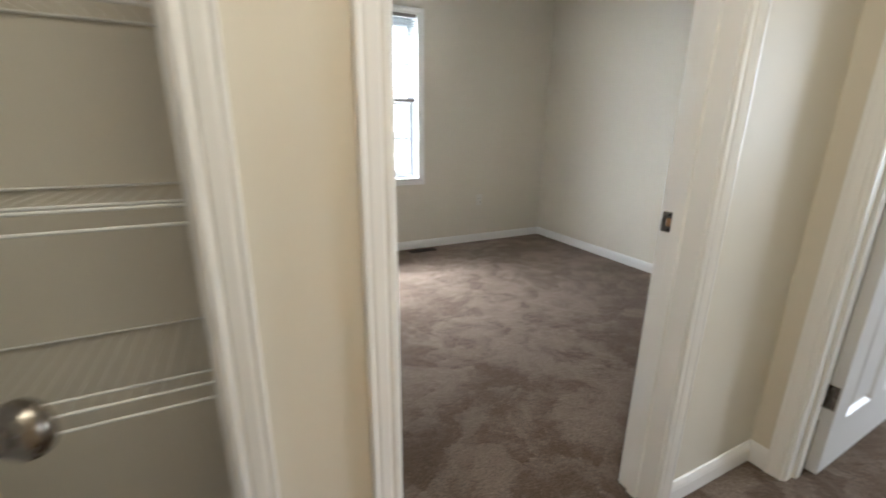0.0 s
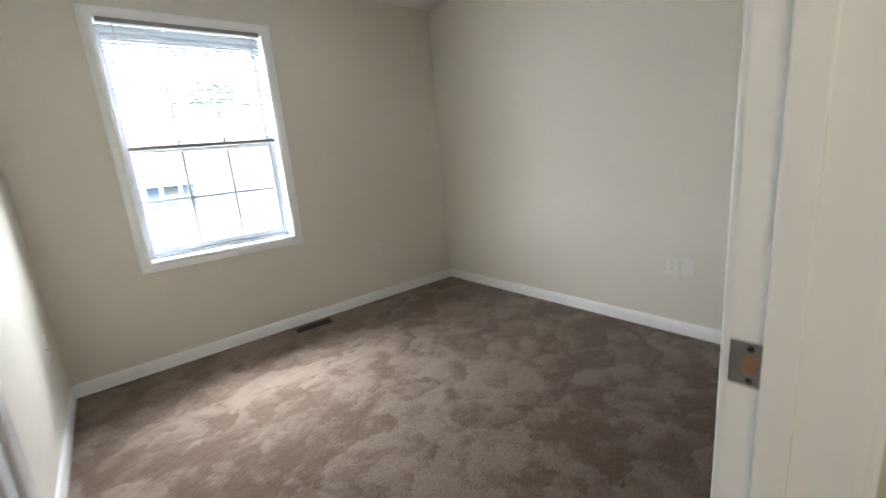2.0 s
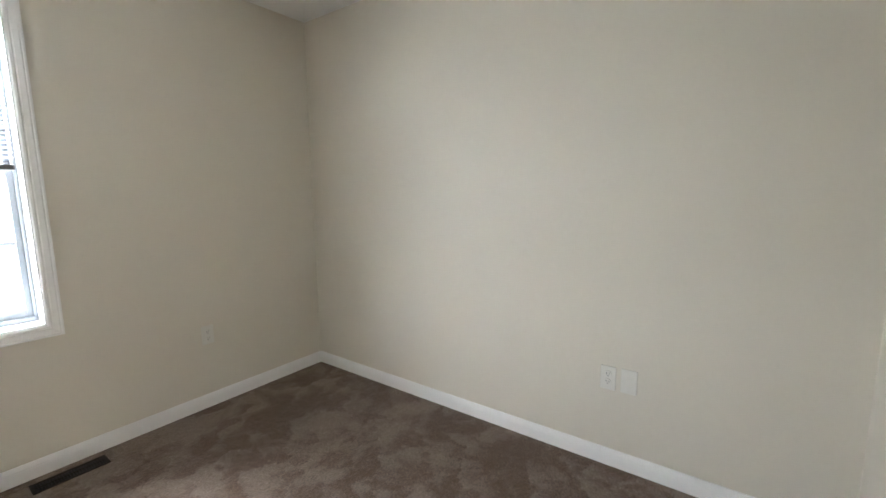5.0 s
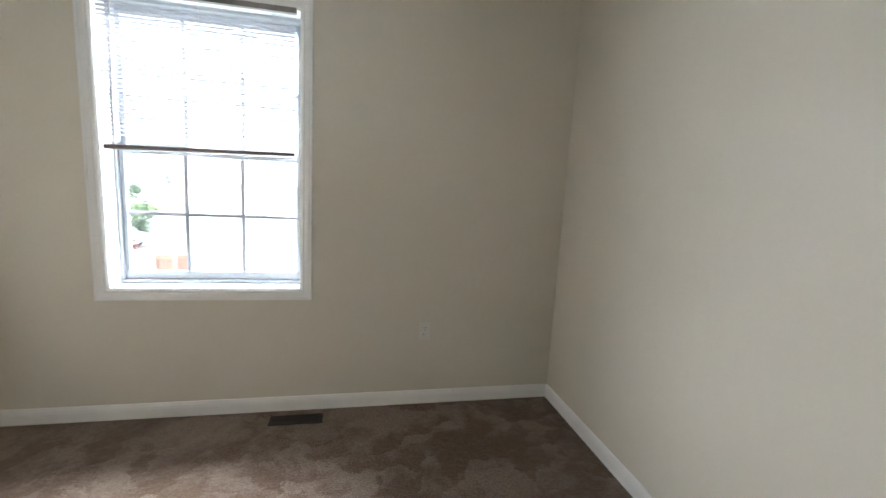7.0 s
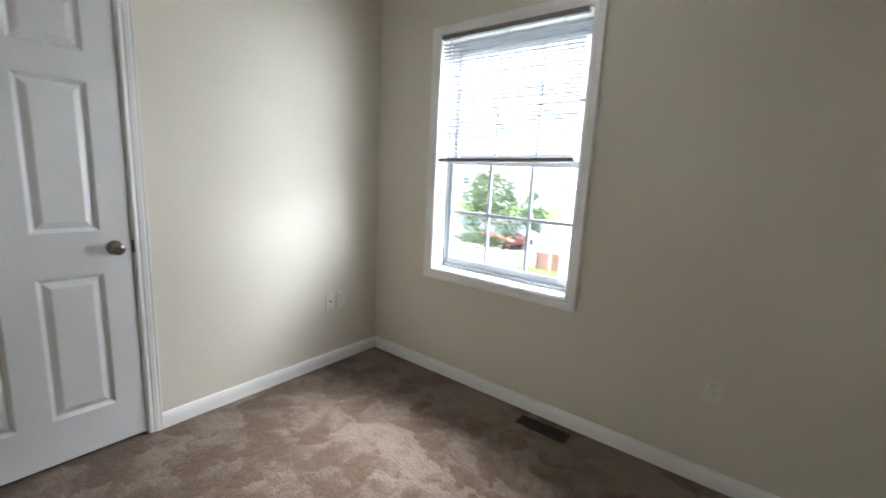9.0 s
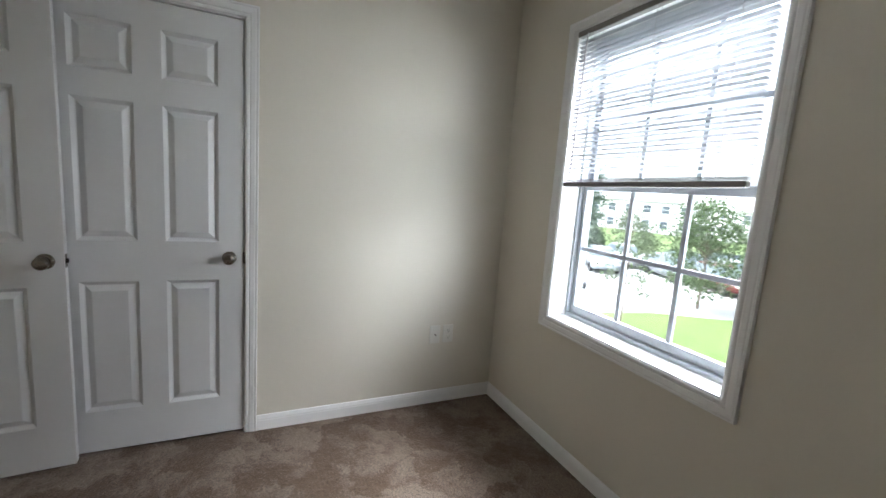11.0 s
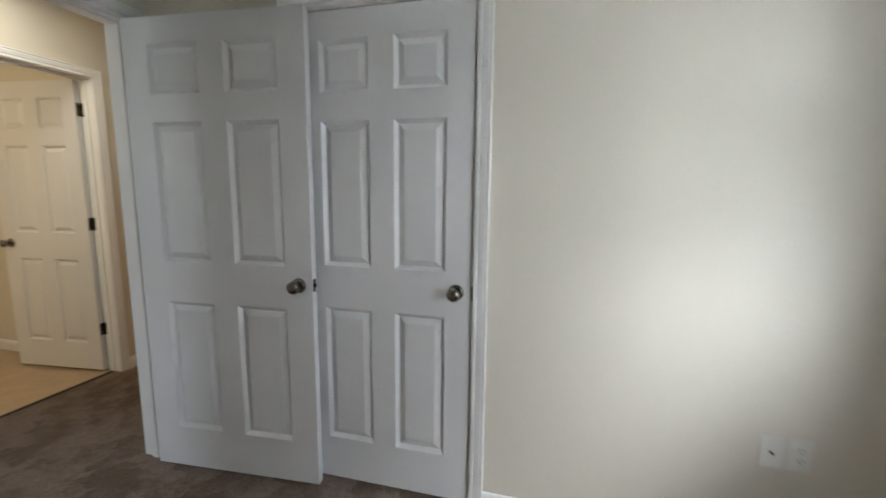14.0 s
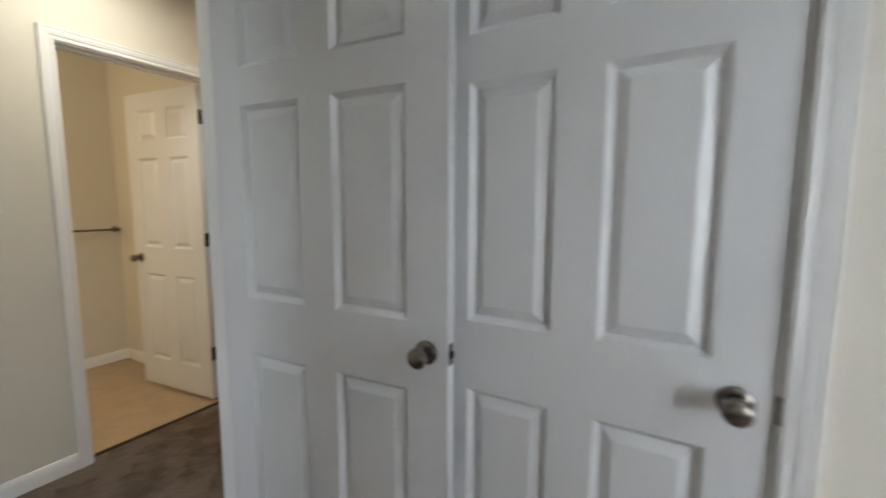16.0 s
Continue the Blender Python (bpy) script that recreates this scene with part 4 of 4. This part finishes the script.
def car(x, y, z, turn, paint, label):
    top = thing("car", pose(x, y, z, 0, 0, turn), label, "car", "parked cars")
    body = mat("car_paint", paint, 0.25, metal=0.3, var=0.03, scale=2)
    lower = [(-2.2, 0.35), (-2.25, 0.62), (-2.1, 0.85), (-1.3, 0.93), (1.0, 0.95), (1.9, 0.82), (2.2, 0.62), (2.2, 0.35), (1.75, 0.22), (-1.75, 0.22)]
    bm = bmesh.new()
    ends = [[bm.verts.new((px, s * (0.86 if pz > 0.3 else 0.78), pz)) for px, pz in lower] for s in (-1, 1)]
    for i in range(len(lower)):
        k = (i + 1) % len(lower)
        bm.faces.new((ends[0][i], ends[0][k], ends[1][k], ends[1][i]))
    bm.faces.new(ends[0]), bm.faces.new(ends[1])
    bmesh.ops.bevel(bm, geom=list(bm.edges), offset=0.05, segments=2, affect="EDGES")
    part("body", bm, body, top, "", True)

    def cabin(pts, wid, mt, nm, grow=0.0):
        b = bmesh.new()
        es = [[b.verts.new((px, s * (wid if pz < 1.1 else wid - 0.16), pz)) for px, pz in pts] for s in (-1, 1)]
        for i in range(len(pts)):
            k = (i + 1) % len(pts)
            b.faces.new((es[0][i], es[0][k], es[1][k], es[1][i]))
        b.faces.new(es[0]), b.faces.new(es[1])
        return part(nm, b, mt, top)

    cabin([(-1.75, 0.90), (-1.0, 1.36), (0.25, 1.38), (1.15, 0.92)], 0.80, DARKGLASS, "windows")
    cabin([(-1.05, 1.34), (-0.95, 1.43), (0.2, 1.44), (0.32, 1.36)], 0.72, body, "roof")
    for wx in (-1.35, 1.35):
        for s in (-1, 1):
            b = bmesh.new()
            lathe(b, [(0.0, -0.1), (0.30, -0.1), (0.33, -0.07), (0.33, 0.07), (0.30, 0.1), (0.0, 0.1)], Matrix.Translation((wx, s * 0.78, 0.33)) @ Euler((radians(90), 0, 0)).to_matrix().to_4x4(), 20)
            w = part("wheel", b, TYRE, top)
            b = bmesh.new()
            lathe(b, [(0.0, 0.02), (0.06, 0.02), (0.2, 0.0), (0.21, -0.02)], Matrix.Translation((wx, s * 0.885, 0.33)) @ Euler((radians(-90 * s), 0, 0)).to_matrix().to_4x4(), 16)
            part("rim", b, NICKEL, w)
    for s in (-1, 1):
        part("headlight", box(2.08, 2.2, s * 0.62 - 0.16, s * 0.62 + 0.16, 0.58, 0.70, 0.03), PLATE, top)
        part("tail_light", box(-2.24, -2.14, s * 0.66 - 0.12, s * 0.66 + 0.12, 0.6, 0.78, 0.03), FENCE, top)
    return top


RD = GZ - 0.12
car(-17.6, 19.0, RD, -35, (0.35, 0.38, 0.42), "silver blue saloon parked at the kerb")
car(-18.7, 15.8, RD, -35, (0.05, 0.07, 0.11), "dark blue saloon parked at the kerb")
car(-20.0, 17.8, RD, -30, (0.03, 0.035, 0.06), "dark navy saloon parked beyond the road")
car(-19.0, 22.6, RD, -30, (0.62, 0.62, 0.62), "white saloon parked beyond the road")
car(-15.9, 24.9, RD, -20, (0.04, 0.045, 0.055), "black saloon parked in the court")
car(-14.6, 21.8, RD, -20, (0.25, 0.26, 0.28), "grey saloon parked in the court")
car(-11.6, 21.6, RD, -20, (0.16, 0.04, 0.035), "dull red saloon parked in the court")
car(-12.2, 24.2, RD, -20, (0.55, 0.55, 0.56), "pale silver saloon parked in the court")
car(-14.6, 22.6 + 5, RD, -20, (0.06, 0.07, 0.09), "dark grey saloon parked in the court")

box_post = thing("mailbox", pose(-9.35, 9.85, GZ, 0, 0, 40), "black mailbox on a white post at the kerb", "mailbox")
part("post", box(-0.05, 0.05, -0.05, 0.05, -0.15, 0.98, 0.01), TRIM, box_post, "white wooden post")
bm = bmesh.new()
pts = [(-0.09, 0.98), (0.09, 0.98), (0.09, 1.10)] + [(0.09 * math.cos(radians(a)), 1.10 + 0.09 * math.sin(radians(a))) for a in range(20, 180, 20)] + [(-0.09, 1.10)]
es = [[bm.verts.new((px, yy, pz)) for px, pz in pts] for yy in (-0.32, 0.16)]
for i in range(len(pts)):
    k = (i + 1) % len(pts)
    bm.faces.new((es[0][i], es[0][k], es[1][k], es[1][i]))
bm.faces.new(es[0]), bm.faces.new(es[1])
part("box", bm, BLACKMETAL, box_post, "black metal letter box")
part("flag", box(0.092, 0.10, -0.1, -0.06, 1.08, 1.22), FENCE, box_post)

lamp = thing("street_lamp", pose(-17.3, 29.5, RD - 0.1), "slim dark street lamp beyond the parked cars", "street lamp")
part("pole", rod(bmesh.new(), (0, 0, 0), (0, 0, 3.6), 0.06, 10, 0.04), BLACKMETAL, lamp)
bm = bmesh.new()
lathe(bm, [(0, 3.55), (0.1, 3.6), (0.2, 3.95), (0.24, 4.0), (0.05, 4.15), (0, 4.2)], Matrix(), 12)
part("lantern", bm, PLATE, lamp)

deck = thing("garden_fence", pose(-6.3, 16.2, GZ - 0.12, 0, 0, 12), "reddish board fence with tall weathered posts", "fence")
for k in range(4):
    part("post", box(k * 0.75 - 0.06, k * 0.75 + 0.06, -0.06, 0.06, 0, 1.55 - 0.02 * k, 0.01), POST, deck, "weathered wooden post")
board = None
for k in range(15):
    if board is None:
        board = part("board", box(-0.07, 0.07, 0.065, 0.09, 0.05, 0.95, 0.004), FENCE, deck)
        board.matrix_basis = pose(0.02, 0, 0)
    else:
        shared("board", board, deck, pose(0.02 + k * 0.155, 0, random.uniform(-0.01, 0.01)))
part("rail", box(-0.06, 2.3, -0.02, 0.06, 0.75, 0.84), FENCE, deck)
